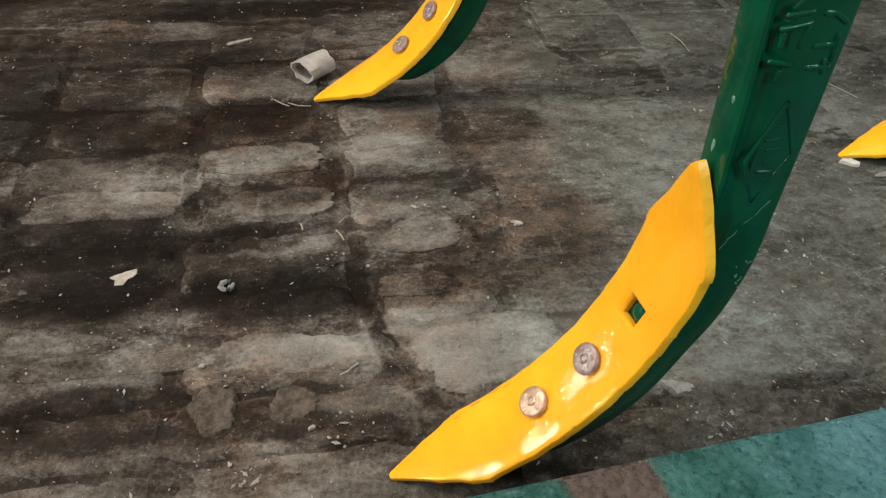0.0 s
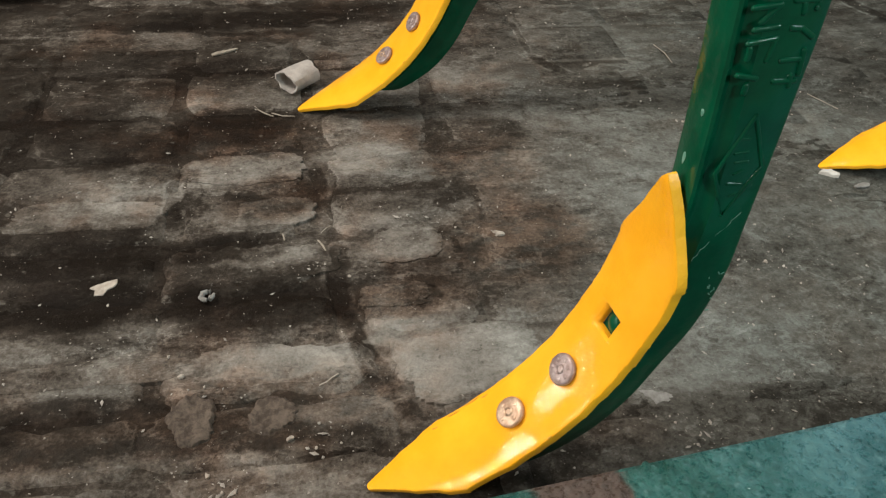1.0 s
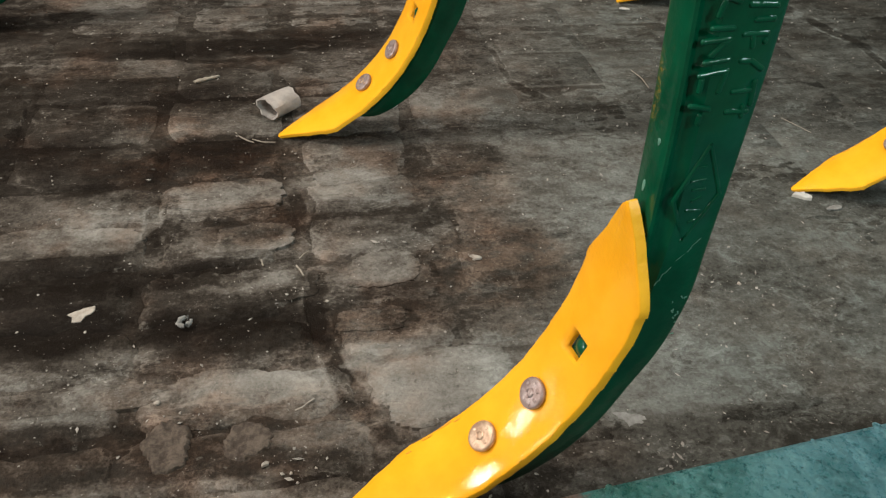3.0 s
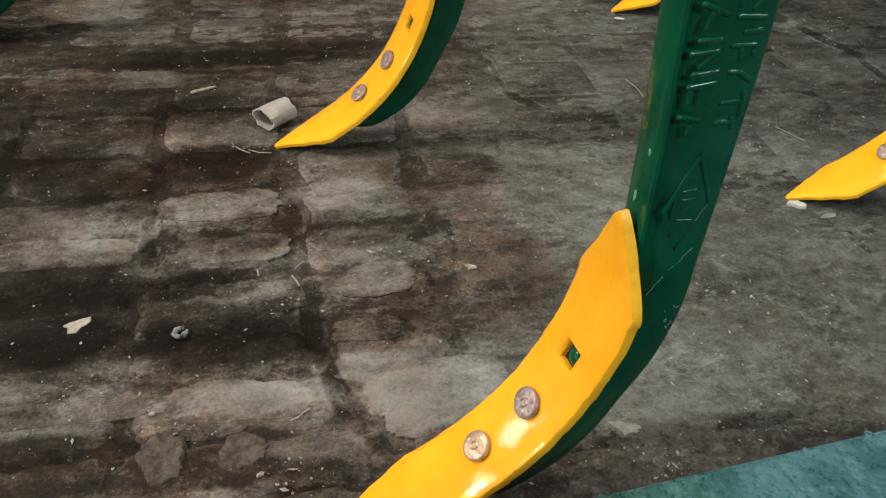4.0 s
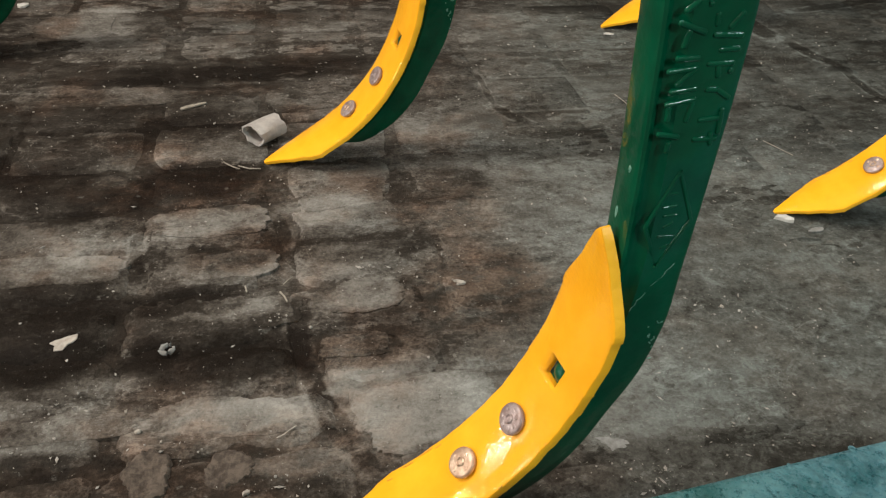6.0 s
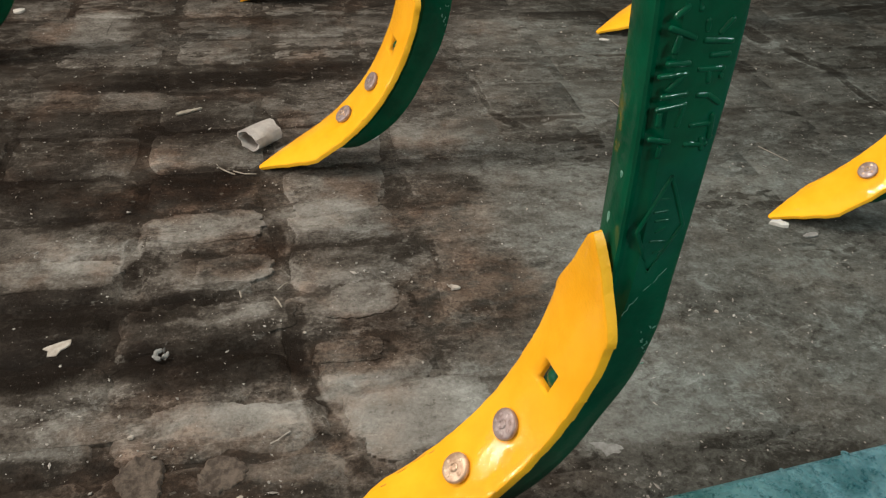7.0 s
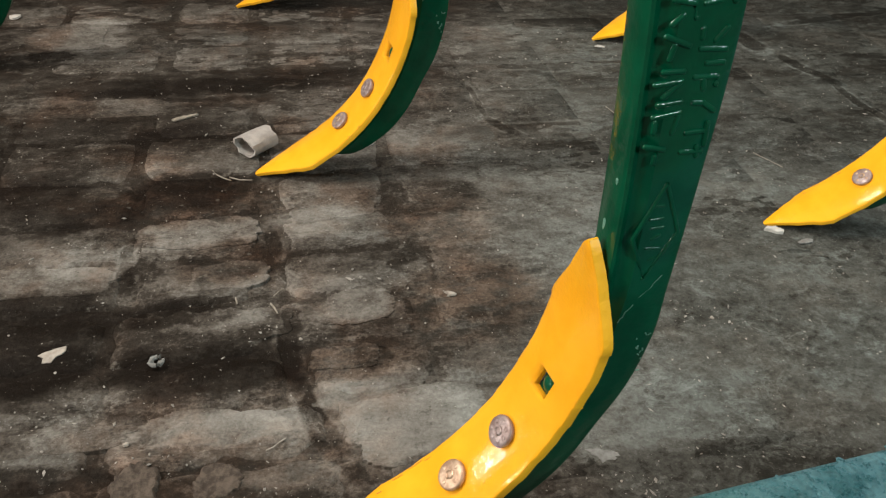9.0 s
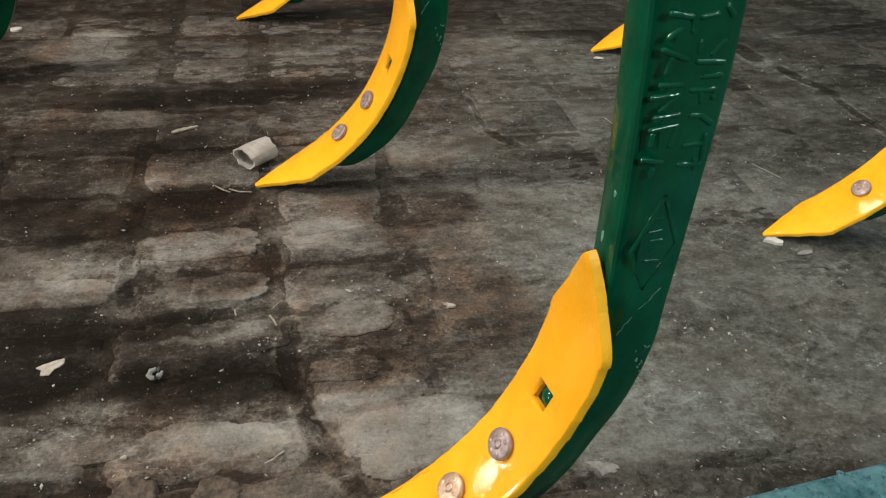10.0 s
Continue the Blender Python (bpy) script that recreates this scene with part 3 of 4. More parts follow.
def make_shovel(parent, seed=1):
    bm = bmesh.new()
    rng = random.Random(seed)
    ls = sorted(set([0.0, 0.0015, 0.004, 0.01] + list(np.linspace(0.02, SHOVEL_LENGTH - 0.012, 46)) + [POINT, SHOVEL_LENGTH - TOP_POINT, SHOVEL_LENGTH - 0.008, SHOVEL_LENGTH - 0.005, SHOVEL_LENGTH - 0.0025, SHOVEL_LENGTH - 0.001]
                    + [HOLE_AT + k for k in (-HOLE - 0.002, -HOLE, HOLE, HOLE + 0.002)]))
    ls = [l for l in ls if not (HOLE_AT - HOLE + 0.0002 < l < HOLE_AT + HOLE - 0.0002)]
    h = HOLE / HALF_WIDTH
    fs = [-1, -0.98, -0.88, -0.7, -0.5, -h - 0.06, -h, 0.0, h, h + 0.06, 0.5, 0.7, 0.88, 0.98, 1]
    drop = {0: 0.0005, len(fs) - 1: 0.0005}
    front, back = [], []
    for k, l in enumerate(ls):
        w = shovel_width(l)
        rough = 0.00025 * math.sin(l * 180 + seed) + rng.uniform(-0.0004, 0.0004) + (0.0007 if rng.random() < 0.08 else 0.0)
        thick = 0.0046 + 0.0026 * min(1, l / 0.15)
        end = 0.0012 * math.exp(-l / 0.002) + 0.0016 * math.exp(-(SHOVEL_LENGTH - l) / 0.002)
        row_f, row_b = [], []
        for j, f in enumerate(fs):
            u = f * (w + (rough if abs(f) > 0.8 else 0))
            dent = 0.00022 * math.sin(l * 70 + f * 3 + seed)
            row_f.append(bm.verts.new(on_shovel(l, u, dent - drop.get(j, 0) - end)))
            row_b.append(bm.verts.new(on_shovel(l, u, -thick)))
        front.append(row_f)
        back.append(row_b)
    lo, hi = ls.index(HOLE_AT - HOLE), ls.index(HOLE_AT + HOLE)
    jl, jh = fs.index(-h), fs.index(h)
    for k in range(len(ls) - 1):
        for j in range(len(fs) - 1):
            if lo <= k < hi and jl <= j < jh:
                continue
            bm.faces.new((front[k][j], front[k][j + 1], front[k + 1][j + 1], front[k + 1][j]))
            bm.faces.new((back[k][j], back[k + 1][j], back[k + 1][j + 1], back[k][j + 1]))
    edge_faces = []
    last = len(fs) - 1
    for k in range(len(ls) - 1):
        for j in (0, last):
            edge_faces.append(bm.faces.new((front[k][j], front[k + 1][j], back[k + 1][j], back[k][j])))
    for j in range(last):
        for k in (0, len(ls) - 1):
            edge_faces.append(bm.faces.new((front[k][j], front[k][j + 1], back[k][j + 1], back[k][j])))
    # the square hole, its mouth dished by the punch
    for j in range(jl, jh):
        for k in (lo, hi):
            bm.faces.new((front[k][j], front[k][j + 1], back[k][j + 1], back[k][j]))
    for j in (jl, jh):
        bm.faces.new((front[lo][j], front[hi][j], back[hi][j], back[lo][j]))
    a = float(np.interp(HOLE_AT, lengths, slopes))
    inward = Vector((math.sin(a), 0, -math.cos(a)))
    for k in (lo, hi):
        for j in range(jl, jh + 1):
            front[k][j].co += (0.0030 if j == jl else 0.0018) * inward
    for f in edge_faces:
        f.material_index = 1
    return part("shovel", bm, (YELLOW, YELLOW_EDGE), parent, "glossy yellow painted reversible shovel with a square hole", 50)


# front and back edge of the shank from its foot up: x and z of each
SHANK_FRONT = [tuple(on_shovel(l, 0, -0.0074).xz) for l in (0.097, 0.120, 0.150, 0.185, 0.215, 0.25, 0.29)]
SHANK_FRONT += [(0.1935, 0.262), (0.1925, 0.305), (0.1905, 0.345), (0.1868, 0.395), (0.1815, 0.452), (0.168, 0.56), (0.145, 0.70), (0.115, 0.84)]
SHANK_BACK = [(0.0980, 0.0325), (0.1300, 0.0365), (0.1680, 0.0615), (0.1945, 0.0955), (0.2125, 0.134), (0.2285, 0.1705), (0.238, 0.217),
              (0.2385, 0.258), (0.239, 0.305), (0.239, 0.345), (0.2387, 0.395), (0.2355, 0.452), (0.2225, 0.56), (0.1995, 0.70), (0.1695, 0.84)]
NEAR = 0.026


def glide(points, count):
    """A smooth line of count points through points."""
    p = np.array(points)
    p = np.vstack([2 * p[0] - p[1], p, 2 * p[-1] - p[-2]])
    out = []
    for t in np.linspace(0, len(points) - 1 - 1e-6, count):
        k, f = int(t), t - int(t)
        a, b, c, d = p[k:k + 4]
        out.append(0.5 * (2 * b + (c - a) * f + (2 * a - 5 * b + 4 * c - d) * f * f + (3 * b - a - 3 * c + d) * f ** 3))
    return np.array(out)


def make_shank(parent):
    bm = bmesh.new()
    rings = []
    fr, bk = glide(SHANK_FRONT, 60), glide(SHANK_BACK, 60)
    for k, (f, b) in enumerate(zip(fr, bk)):
        depth = float(np.hypot(*(b - f)))
        way = (b - f) / depth
        slim = 1.0 if k > 4 else 0.80 + 0.05 * k
        section = [(0.0, 0.0015), (0.0, -0.018), (0.0010, -0.0212), (0.0030, -0.0222), (0.0065, -0.0205), (0.0100, -0.0212), (0.0150, -0.0258),
                   (depth * 0.6, -0.0261), (depth - 0.004, -0.0258), (depth - 0.0012, -0.0244), (depth, -0.0215), (depth, 0.002),
                   (depth - 0.0012, 0.005), (depth - 0.004, 0.006), (depth * 0.5, 0.0062), (0.004, 0.006), (0.0012, 0.0045)]
        rings.append([bm.verts.new((f[0] + way[0] * q, y * slim, f[1] + way[1] * q)) for q, y in section])
    m = len(rings[0])
    for r0, r1 in zip(rings, rings[1:]):
        for j in range(m):
            bm.faces.new((r0[j], r0[(j + 1) % m], r1[(j + 1) % m], r1[j]))
    bm.faces.new(rings[0][::-1])
    bm.faces.new(rings[-1])
    return part("shank", bm, GREEN, parent, "dark green painted forged steel shank", 35)


def ridge(name, points, radius, shank, material=GREEN):
    """A raised line cast on the marked side: x and z of its points."""
    bm = bmesh.new()
    add_tube(bm, [(x, 0, z) for x, z in points], radius, 10)
    for x, z in points:
        bmesh.ops.create_uvsphere(bm, u_segments=10, v_segments=6, radius=radius, matrix=Matrix.Translation((x, 0, z)))
    for v in bm.verts:
        v.co.y = -NEAR + 0.0001 + 0.85 * v.co.y
    return part(name, bm, material, shank)


def make_bolt(parent, l, material, label, marks):
    bm = bmesh.new()
    profile = [(0.0085, -0.003), (0.0112, -0.0002), (0.0121, 0.0010), (0.0122, 0.0030), (0.0116, 0.0041), (0.0102, 0.0047), (0.0060, 0.0051), (0.0, 0.0052)]
    sides = 36
    rings = []
    for r, z in profile[:-1]:
        rings.append([bm.verts.new((r * (1 + 0.015 * math.sin(3 * q + l * 90)) * math.cos(q), r * math.sin(q), z)) for q in (2 * math.pi * k / sides for k in range(sides))])
    for r0, r1 in zip(rings, rings[1:]):
        for j in range(sides):
            bm.faces.new((r0[j], r0[(j + 1) % sides], r1[(j + 1) % sides], r1[j]))
    top = bm.verts.new((0, 0, profile[-1][1]))
    for j in range(sides):
        bm.faces.new((rings[-1][j], rings[-1][(j + 1) % sides], top))
    bm.faces.new(rings[0][::-1])
    ob = part("bolt", bm, material, parent, label)
    a = float(np.interp(l, lengths, slopes))
    x = Vector((math.cos(a), 0, math.sin(a)))
    y = Vector((math.sin(TWIST), -math.cos(TWIST), math.sin(LEAN))).normalized()
    z = x.cross(y).normalized()
    if z.z < 0:
        z = -z
    y = z.cross(x)
    m = Matrix((x, y, z)).transposed().to_4x4()
    ob.matrix_local = Matrix.Translation(on_shovel(l, 0, 0.0006)) @ m
    if marks:
        bm = bmesh.new()
        add_tube(bm, [(0.0031 * math.cos(q), 0.0031 * math.sin(q), 0.0052) for q in np.linspace(0, 2 * math.pi, 17)], 0.0011, 6)
        part("head_ring", bm, material, ob)
        for k in range(marks):
            q = 2 * math.pi * k / marks + 0.3
            bm = bmesh.new()
            bmesh.ops.create_icosphere(bm, subdivisions=1, radius=0.0021)
            for v in bm.verts:
                v.co = Vector((v.co.x + 0.0075 * math.cos(q), v.co.y + 0.0075 * math.sin(q), 0.0048 + 0.6 * v.co.z))
            part("head_mark", bm, material, ob)
    return ob


tine = tagged(new("cultivator_tine"), "dark green cultivator tine with yellow shovel standing on brick floor", "cultivator tine", "tines of the cultivator")
shank = make_shank(tine)
shovel = make_shovel(tine)
for l, u, w in ((0.088, -0.0300, 0.010), (0.106, -0.0315, 0.013), (0.118, -0.0290, 0.006), (0.069, -0.0255, 0.005), (0.150, 0.0322, 0.004)):
    bm = bmesh.new()
    add_tube(bm, [on_shovel(l - w / 2, u, 0.0001), on_shovel(l, u + 0.0006, 0.0003), on_shovel(l + w / 2, u + 0.0002, 0.0001)], 0.0005, 6)
    part("paint_scuff", bm, YELLOW_SCUFF, shovel)
make_bolt(tine, BOLT_AT[0], BOLT_WARM, "coppery domed bolt head", 4)
make_bolt(tine, BOLT_AT[1], BOLT, "dull steel bolt head with cast marks", 7)
# the cast marks on the shank, as two columns of short raised bars: x and z of each bar's points
COLUMN_ONE = [
    [(0.1932, 0.4465), (0.2046, 0.4447), (0.2075, 0.4374)], [(0.1948, 0.4341), (0.1999, 0.4386)], [(0.1932, 0.4277), (0.2074, 0.4225)],
    [(0.1992, 0.4229), (0.1979, 0.4154)], [(0.1963, 0.4086), (0.2078, 0.4085)], [(0.1931, 0.4015), (0.2076, 0.4028)],
    [(0.2071, 0.4022), (0.1998, 0.3939)], [(0.1975, 0.3897), (0.2106, 0.3912)], [(0.1965, 0.3824), (0.2116, 0.3847)],
    [(0.1982, 0.3796), (0.1986, 0.3733)], [(0.2114, 0.3827), (0.2102, 0.3724)], [(0.1959, 0.3644), (0.2076, 0.3620)], [(0.2033, 0.3580), (0.2032, 0.3536)],
]
COLUMN_TWO = [
    [(0.2110, 0.4445), (0.2186, 0.4457)], [(0.2237, 0.4498), (0.2276, 0.4454)], [(0.2131, 0.4313), (0.2137, 0.4268)], [(0.2221, 0.4249), (0.2270, 0.4316)],
    [(0.2144, 0.4207), (0.2295, 0.4199)], [(0.2202, 0.4125), (0.2300, 0.4127)], [(0.2154, 0.4049), (0.2289, 0.4048), (0.2292, 0.4002)],
    [(0.2210, 0.4030), (0.2224, 0.3980)], [(0.2247, 0.3895), (0.2324, 0.3846)], [(0.2184, 0.3899), (0.2230, 0.3896)], [(0.2191, 0.3717), (0.2295, 0.3722)],
    [(0.2310, 0.3770), (0.2327, 0.3634)], [(0.2188, 0.3595), (0.2318, 0.3591)], [(0.2280, 0.3623), (0.2296, 0.3563)],
]
for line in COLUMN_ONE + COLUMN_TWO:
    ridge("raised_bar", line, 0.0017, shank)
bm = bmesh.new()
bmesh.ops.create_uvsphere(bm, u_segments=20, v_segments=12, radius=0.0075)
for v in bm.verts:
    v.co = on_shovel(HOLE_AT, 0.0015, -0.0066) + Vector((v.co.x * 0.6, v.co.y, v.co.z))
part("bolt_boss", bm, GREEN, shank)
ridge("raised_diamond", [(0.2161, 0.3386), (0.2241, 0.321), (0.2321, 0.3034), (0.2242, 0.2863), (0.2163, 0.2691), (0.2093, 0.285), (0.2024, 0.3008), (0.2092, 0.3197), (0.2161, 0.3386)], 0.0015, shank)
for line in [[(0.2113, 0.3237), (0.2176, 0.3238)], [(0.2110, 0.3141), (0.2190, 0.3148)], [(0.2132, 0.3076), (0.2207, 0.3080)],
             [(0.2151, 0.2994), (0.2198, 0.3022)], [(0.2129, 0.2925), (0.2219, 0.2917)], [(0.2170, 0.2834), (0.2205, 0.2850)]]:
    ridge("raised_bar", line, 0.0010, shank)
rng = random.Random(5)
for a, b, count in (((0.2295, 0.2690), (0.2175, 0.2525), 9), ((0.2140, 0.2480), (0.2065, 0.2330), 7)):
    line = [(a[0] + (b[0] - a[0]) * k / count + rng.uniform(-0.0007, 0.0007), a[1] + (b[1] - a[1]) * k / count + rng.uniform(-0.0007, 0.0007)) for k in range(count + 1)]
    ridge("paint_scratch", line, 0.00032, shank, SCUFF)
for k in range(16):
    x, z = rng.gauss(0.2285, 0.0035), rng.gauss(0.200, 0.008)
    if x > 0.233:
        continue
    way, w = rng.uniform(0, 3.1), rng.uniform(0.0006, 0.0022)
    ridge("paint_scuff", [(x, z), (x + w * math.cos(way), z + w * math.sin(way))], 0.0005, shank, SCUFF)
for z, y, tall in ((0.300, -0.006, 0.0045), (0.262, -0.011, 0.0075), (0.335, -0.013, 0.0025)):
    edge = float(np.interp(z, [q[1] for q in SHANK_FRONT[6:]], [q[0] for q in SHANK_FRONT[6:]]))
    bm = bmesh.new()
    bmesh.ops.create_icosphere(bm, subdivisions=2, radius=1.0)
    for v in bm.verts:
        v.co = Vector((edge + 0.0004 * v.co.x, y + 0.0016 * v.co.y * (1 + 0.4 * v.co.z), z + tall * v.co.z))
    part("paint_chip", bm, SCUFF, shank)
TINE_TURN = 16.0
tine.matrix_world = pose(-0.0331, 0.3098, 0.0047, 0, 0, TINE_TURN)
for x, y, z, lean, turn, size in ((-0.2005, 0.8812, 0.002, 0.75, 13.2, 1.058), (0.490, 0.832, 0.0038, 1.85, 8.6, 1.0), (0.340, 1.459, 0.004, 0, 15.8, 1.0),
                                  (-0.3745, 1.509, 0.0045, 0, 15.8, 1.0), (-0.836, 1.135, 0.004, 0, TINE_TURN, 1.0)):
    other = copy_thing(tine, pose(x, y, z, lean, 0, turn) @ Matrix.Scale(size, 4))
    for ob in other.children:
        if ob.name.startswith("bolt"):
            ob.material_slots[0].link, ob.material_slots[0].material = "OBJECT", BOLT
            ob["label"] = "dull steel bolt head"

# ---- the painted beam along the tines ----
bm = bmesh.new()
add_box(bm, (-0.5, -0.17, -0.183), (1.1, 0.0, 0.0), 0.004)
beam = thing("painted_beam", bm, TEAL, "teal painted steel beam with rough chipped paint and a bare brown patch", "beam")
bm = bmesh.new()
rng = random.Random(17)
for k in range(150):
    r = 0.0008 + 0.0022 * rng.random() ** 2
    x, y = rng.uniform(0.0, 0.50) * (1.0 if k % 3 else 0.45), -0.002 - 0.09 * rng.random()
    start = len(bm.verts)
    bmesh.ops.create_icosphere(bm, subdivisions=2, radius=r)
    bm.verts.ensure_lookup_table()
    turn, long = rng.uniform(0, 3), rng.uniform(0.7, 1.9)
    for v in bm.verts[start:]:
        a, b = v.co.x * long, v.co.y
        v.co = Vector((x + a * math.cos(turn) - b * math.sin(turn), y + a * math.sin(turn) + b * math.cos(turn), v.co.z * 0.55))
blisters = part("paint_blisters", bm, TEAL, beam, "glossy teal paint blisters")
tagged(blisters, kind="stuff")
beam.matrix_world = pose(0.124, 0.2245, 0.18, 0, 0, 18.3)

# ---- loose bits on the floor ----
def flat_bit(name, x, y, rx, ry, turn, material, label, thick=0.003, seed=0, lift=0.0015, points=17, group="", jag=0.13):
    rng = random.Random(seed)
    bm = bmesh.new()
    ring = []
    swing, bulge = rng.uniform(0, 6), rng.uniform(0, 6)
    for k in range(points):
        q = 2 * math.pi * k / points
        r = 0.86 + 0.13 * math.sin(2 * q + swing) + 0.12 * math.sin(3 * q + bulge) + rng.uniform(-jag, jag)
        ring.append((rx * r * math.cos(q), ry * r * math.sin(q)))
    lowv = [bm.verts.new((px, py, 0)) for px, py in ring]
    mid = [bm.verts.new((px * 0.97, py * 0.97, thick * rng.uniform(0.6, 1.0))) for px, py in ring]
    inn = [bm.verts.new((px * 0.55, py * 0.55, thick * rng.uniform(0.9, 1.3))) for px, py in ring]
    for k in range(points):
        j = (k + 1) % points
        bm.faces.new((lowv[k], lowv[j], mid[j], mid[k]))
        bm.faces.new((mid[k], mid[j], inn[j], inn[k]))
    bm.faces.new(inn)
    bm.faces.new(lowv[::-1])
    ob = thing(name, bm, material, label, "debris", group, degrees=25)
    ob.matrix_world = pose(x, y, lift, 0, 0, turn)
    return ob


flat_bit("paper_flake", -0.324, 0.515, 0.0145, 0.0110, 28, PALE, "pale torn flake lying on the dark floor", 0.0012, 31, 0.0010, 11, jag=0.26)
flat_bit("mortar_flake", 0.221, 0.432, 0.017, 0.013, 10, GREYBIT, "flat grey mortar flake on the floor beside the tine", 0.0005, 8, 0.0002, 25, jag=0.26)


def lump(x, y, rx, ry, turn, tall, label, seed):
    """A low crumbling heap of mortar: ragged foot, steep rim, pitted top."""
    rng = random.Random(seed)
    bm = bmesh.new()
    count, rings = 44, []
    waves = [(rng.uniform(0.3, 1.0) / f, f, rng.uniform(0, 6.3)) for f in (2, 3, 5, 8, 13)]
    rags = [1 + 0.26 * sum(a * math.sin(f * 2 * math.pi * j / count + p) for a, f, p in waves) + rng.uniform(-0.08, 0.08) for j in range(count)]
    for share, rise in ((1.0, -0.3), (0.95, 0.55), (0.84, 1.0), (0.62, 0.85), (0.38, 0.75), (0.16, 0.85)):
        ring = []
        for j in range(count):
            q = 2 * math.pi * j / count
            px, py = rx * rags[j] * share * math.cos(q), ry * rags[j] * share * math.sin(q)
            pit = noise.noise(Vector((px * 130 + seed, py * 130, 0))) * 0.5 + noise.noise(Vector((px * 420, py * 420, seed))) * 0.3
            ring.append(bm.verts.new((px, py, tall * (rise + pit * min(1.0, rise + 0.3)))))
        rings.append(ring)
    for r0, r1 in zip(rings, rings[1:]):
        for j in range(count):
            bm.faces.new((r0[j], r0[(j + 1) % count], r1[(j + 1) % count], r1[j]))
    bm.faces.new(rings[-1])
    bm.faces.new(rings[0][::-1])
    ob = thing("mortar_lump", bm, BROWN_CRUST, label, "debris", degrees=35)
    ob.matrix_world = pose(x, y, 0, 0, 0, turn)
    return ob


lump(-0.190, 0.364, 0.022, 0.026, 20, 0.0045, "brown crumbling mortar lump stuck to the floor", 5)
lump(-0.124, 0.376, 0.023, 0.018, 8, 0.0028, "low brown mortar lump stuck to the floor", 6)
flat_bit("wood_sliver", -0.340, 1.026, 0.023, 0.0045, 40, STRAW, "pale wood sliver lying on the dirty brick", 0.003, 9)
flat_bit("plastic_scrap", 0.500, 0.818, 0.013, 0.0075, -10, PLASTIC, "white plastic scrap under a yellow shovel tip", 0.006, 12, 0.0006, 9, jag=0.3)
flat_bit("plastic_scrap", 0.535, 0.796, 0.012, 0.006, 20, GREYBIT, "grey dusty scrap beside a yellow shovel tip", 0.002, 13)
flat_bit("plastic_scrap", -0.050, 0.985, 0.009, 0.0045, 60, PLASTIC, "small white scrap behind a green tine", 0.004, 14)
flat_bit("plastic_scrap", -0.758, 1.38, 0.012, 0.010, 20, PLASTIC, "small white scrap on the dirty floor", 0.004, 15)
flat_bit("plastic_scrap", 0.350, 1.425, 0.010, 0.006, 0, PLASTIC, "white scrap under a far shovel tip", 0.002, 16)
# a small broken ring of mortar
bm = bmesh.new()
rng = random.Random(3)
ring = [(0.0066 * math.cos(q) * rng.uniform(0.85, 1.15), 0.0056 * math.sin(q) * rng.uniform(0.85, 1.15), 0.001) for q in np.linspace(0.4, 5.6, 13)]
add_tube(bm, ring, [0.0026 * rng.uniform(0.6, 1.15) for _ in ring], 7)
thing("mortar_ring", bm, GREYBIT, "small broken grey ring of mortar on the floor", "debris").matrix_world = pose(-0.219, 0.514, 0.0008, 0, 0, 60)
flat_bit("mortar_crumb", 0.074, 0.646, 0.0085, 0.0035, -5, PALE, "pale oblong mortar crumb on the stained floor", 0.003, 42, 0.0012, 9)
CRUMBS = [
    (-0.2135, 0.409, 5), (-0.103, 0.352, 6), (-0.162, 0.31, 5), (-0.146, 0.296, 4), (-0.136, 0.297, 3.5), (0.071, 0.643, 3.5), (0.024, 0.652, 3),
    (0.166, 0.817, 3.5), (0.37, 0.632, 4.5), (0.33, 0.922, 5), (-0.083, 0.558, 3.5), (-0.439, 0.511, 3.5), (-0.232, 0.431, 3), (0.345, 0.403, 3),
    (0.23, 0.40, 2.5), (0.25, 0.388, 2.2), (-0.19, 0.40, 2.5), (-0.08, 0.345, 3), (-0.06, 0.352, 2.6), (0.02, 0.60, 2.2), (0.31, 0.56, 2.2),
    (0.40, 0.60, 2.5), (-0.45, 0.74, 3), (-0.35, 0.93, 3), (-0.56, 0.98, 3.5), (0.62, 1.33, 4), (0.27, 1.45, 4), (0.11, 1.27, 4),
]
for k, (x, y, size) in enumerate(CRUMBS):
    flat_bit("crumb", x, y, size * 0.0006, size * 0.00045, 40 * k, PALE, "small pale crumb lying on the floor", size * 0.0005, 20 + k, 0.0008, 7, "crumbs on the floor", 0.3)

# a short crushed plastic tube
bm = bmesh.new()
rng = random.Random(4)
SIDES, RINGS = 14, 5
outer, inner = [], []
for k in range(RINGS):
    f = k / (RINGS - 1)
    ring_o, ring_i = [], []
    for j in range(SIDES):
        q = 2 * math.pi * j / SIDES
        r = 0.0185 * (1 + 0.10 * math.sin(2 * q + 1.0) + 0.07 * math.sin(3 * q + 2 * f)) + rng.uniform(-0.0008, 0.0008)
        x = -0.023 + 0.046 * f + (rng.uniform(-0.0025, 0.0025) if k in (0, RINGS - 1) else 0)
        ring_o.append(bm.verts.new((x, r * math.cos(q), 0.0150 + 0.86 * r * math.sin(q))))
        ring_i.append(bm.verts.new((x, 0.88 * r * math.cos(q), 0.0150 + 0.74 * r * math.sin(q))))
    outer.append(ring_o)
    inner.append(ring_i)
for k in range(RINGS - 1):
    for j in range(SIDES):
        i = (j + 1) % SIDES
        bm.faces.new((outer[k][j], outer[k][i], outer[k + 1][i], outer[k + 1][j]))
        bm.faces.new((inner[k][j], inner[k + 1][j], inner[k + 1][i], inner[k][i]))
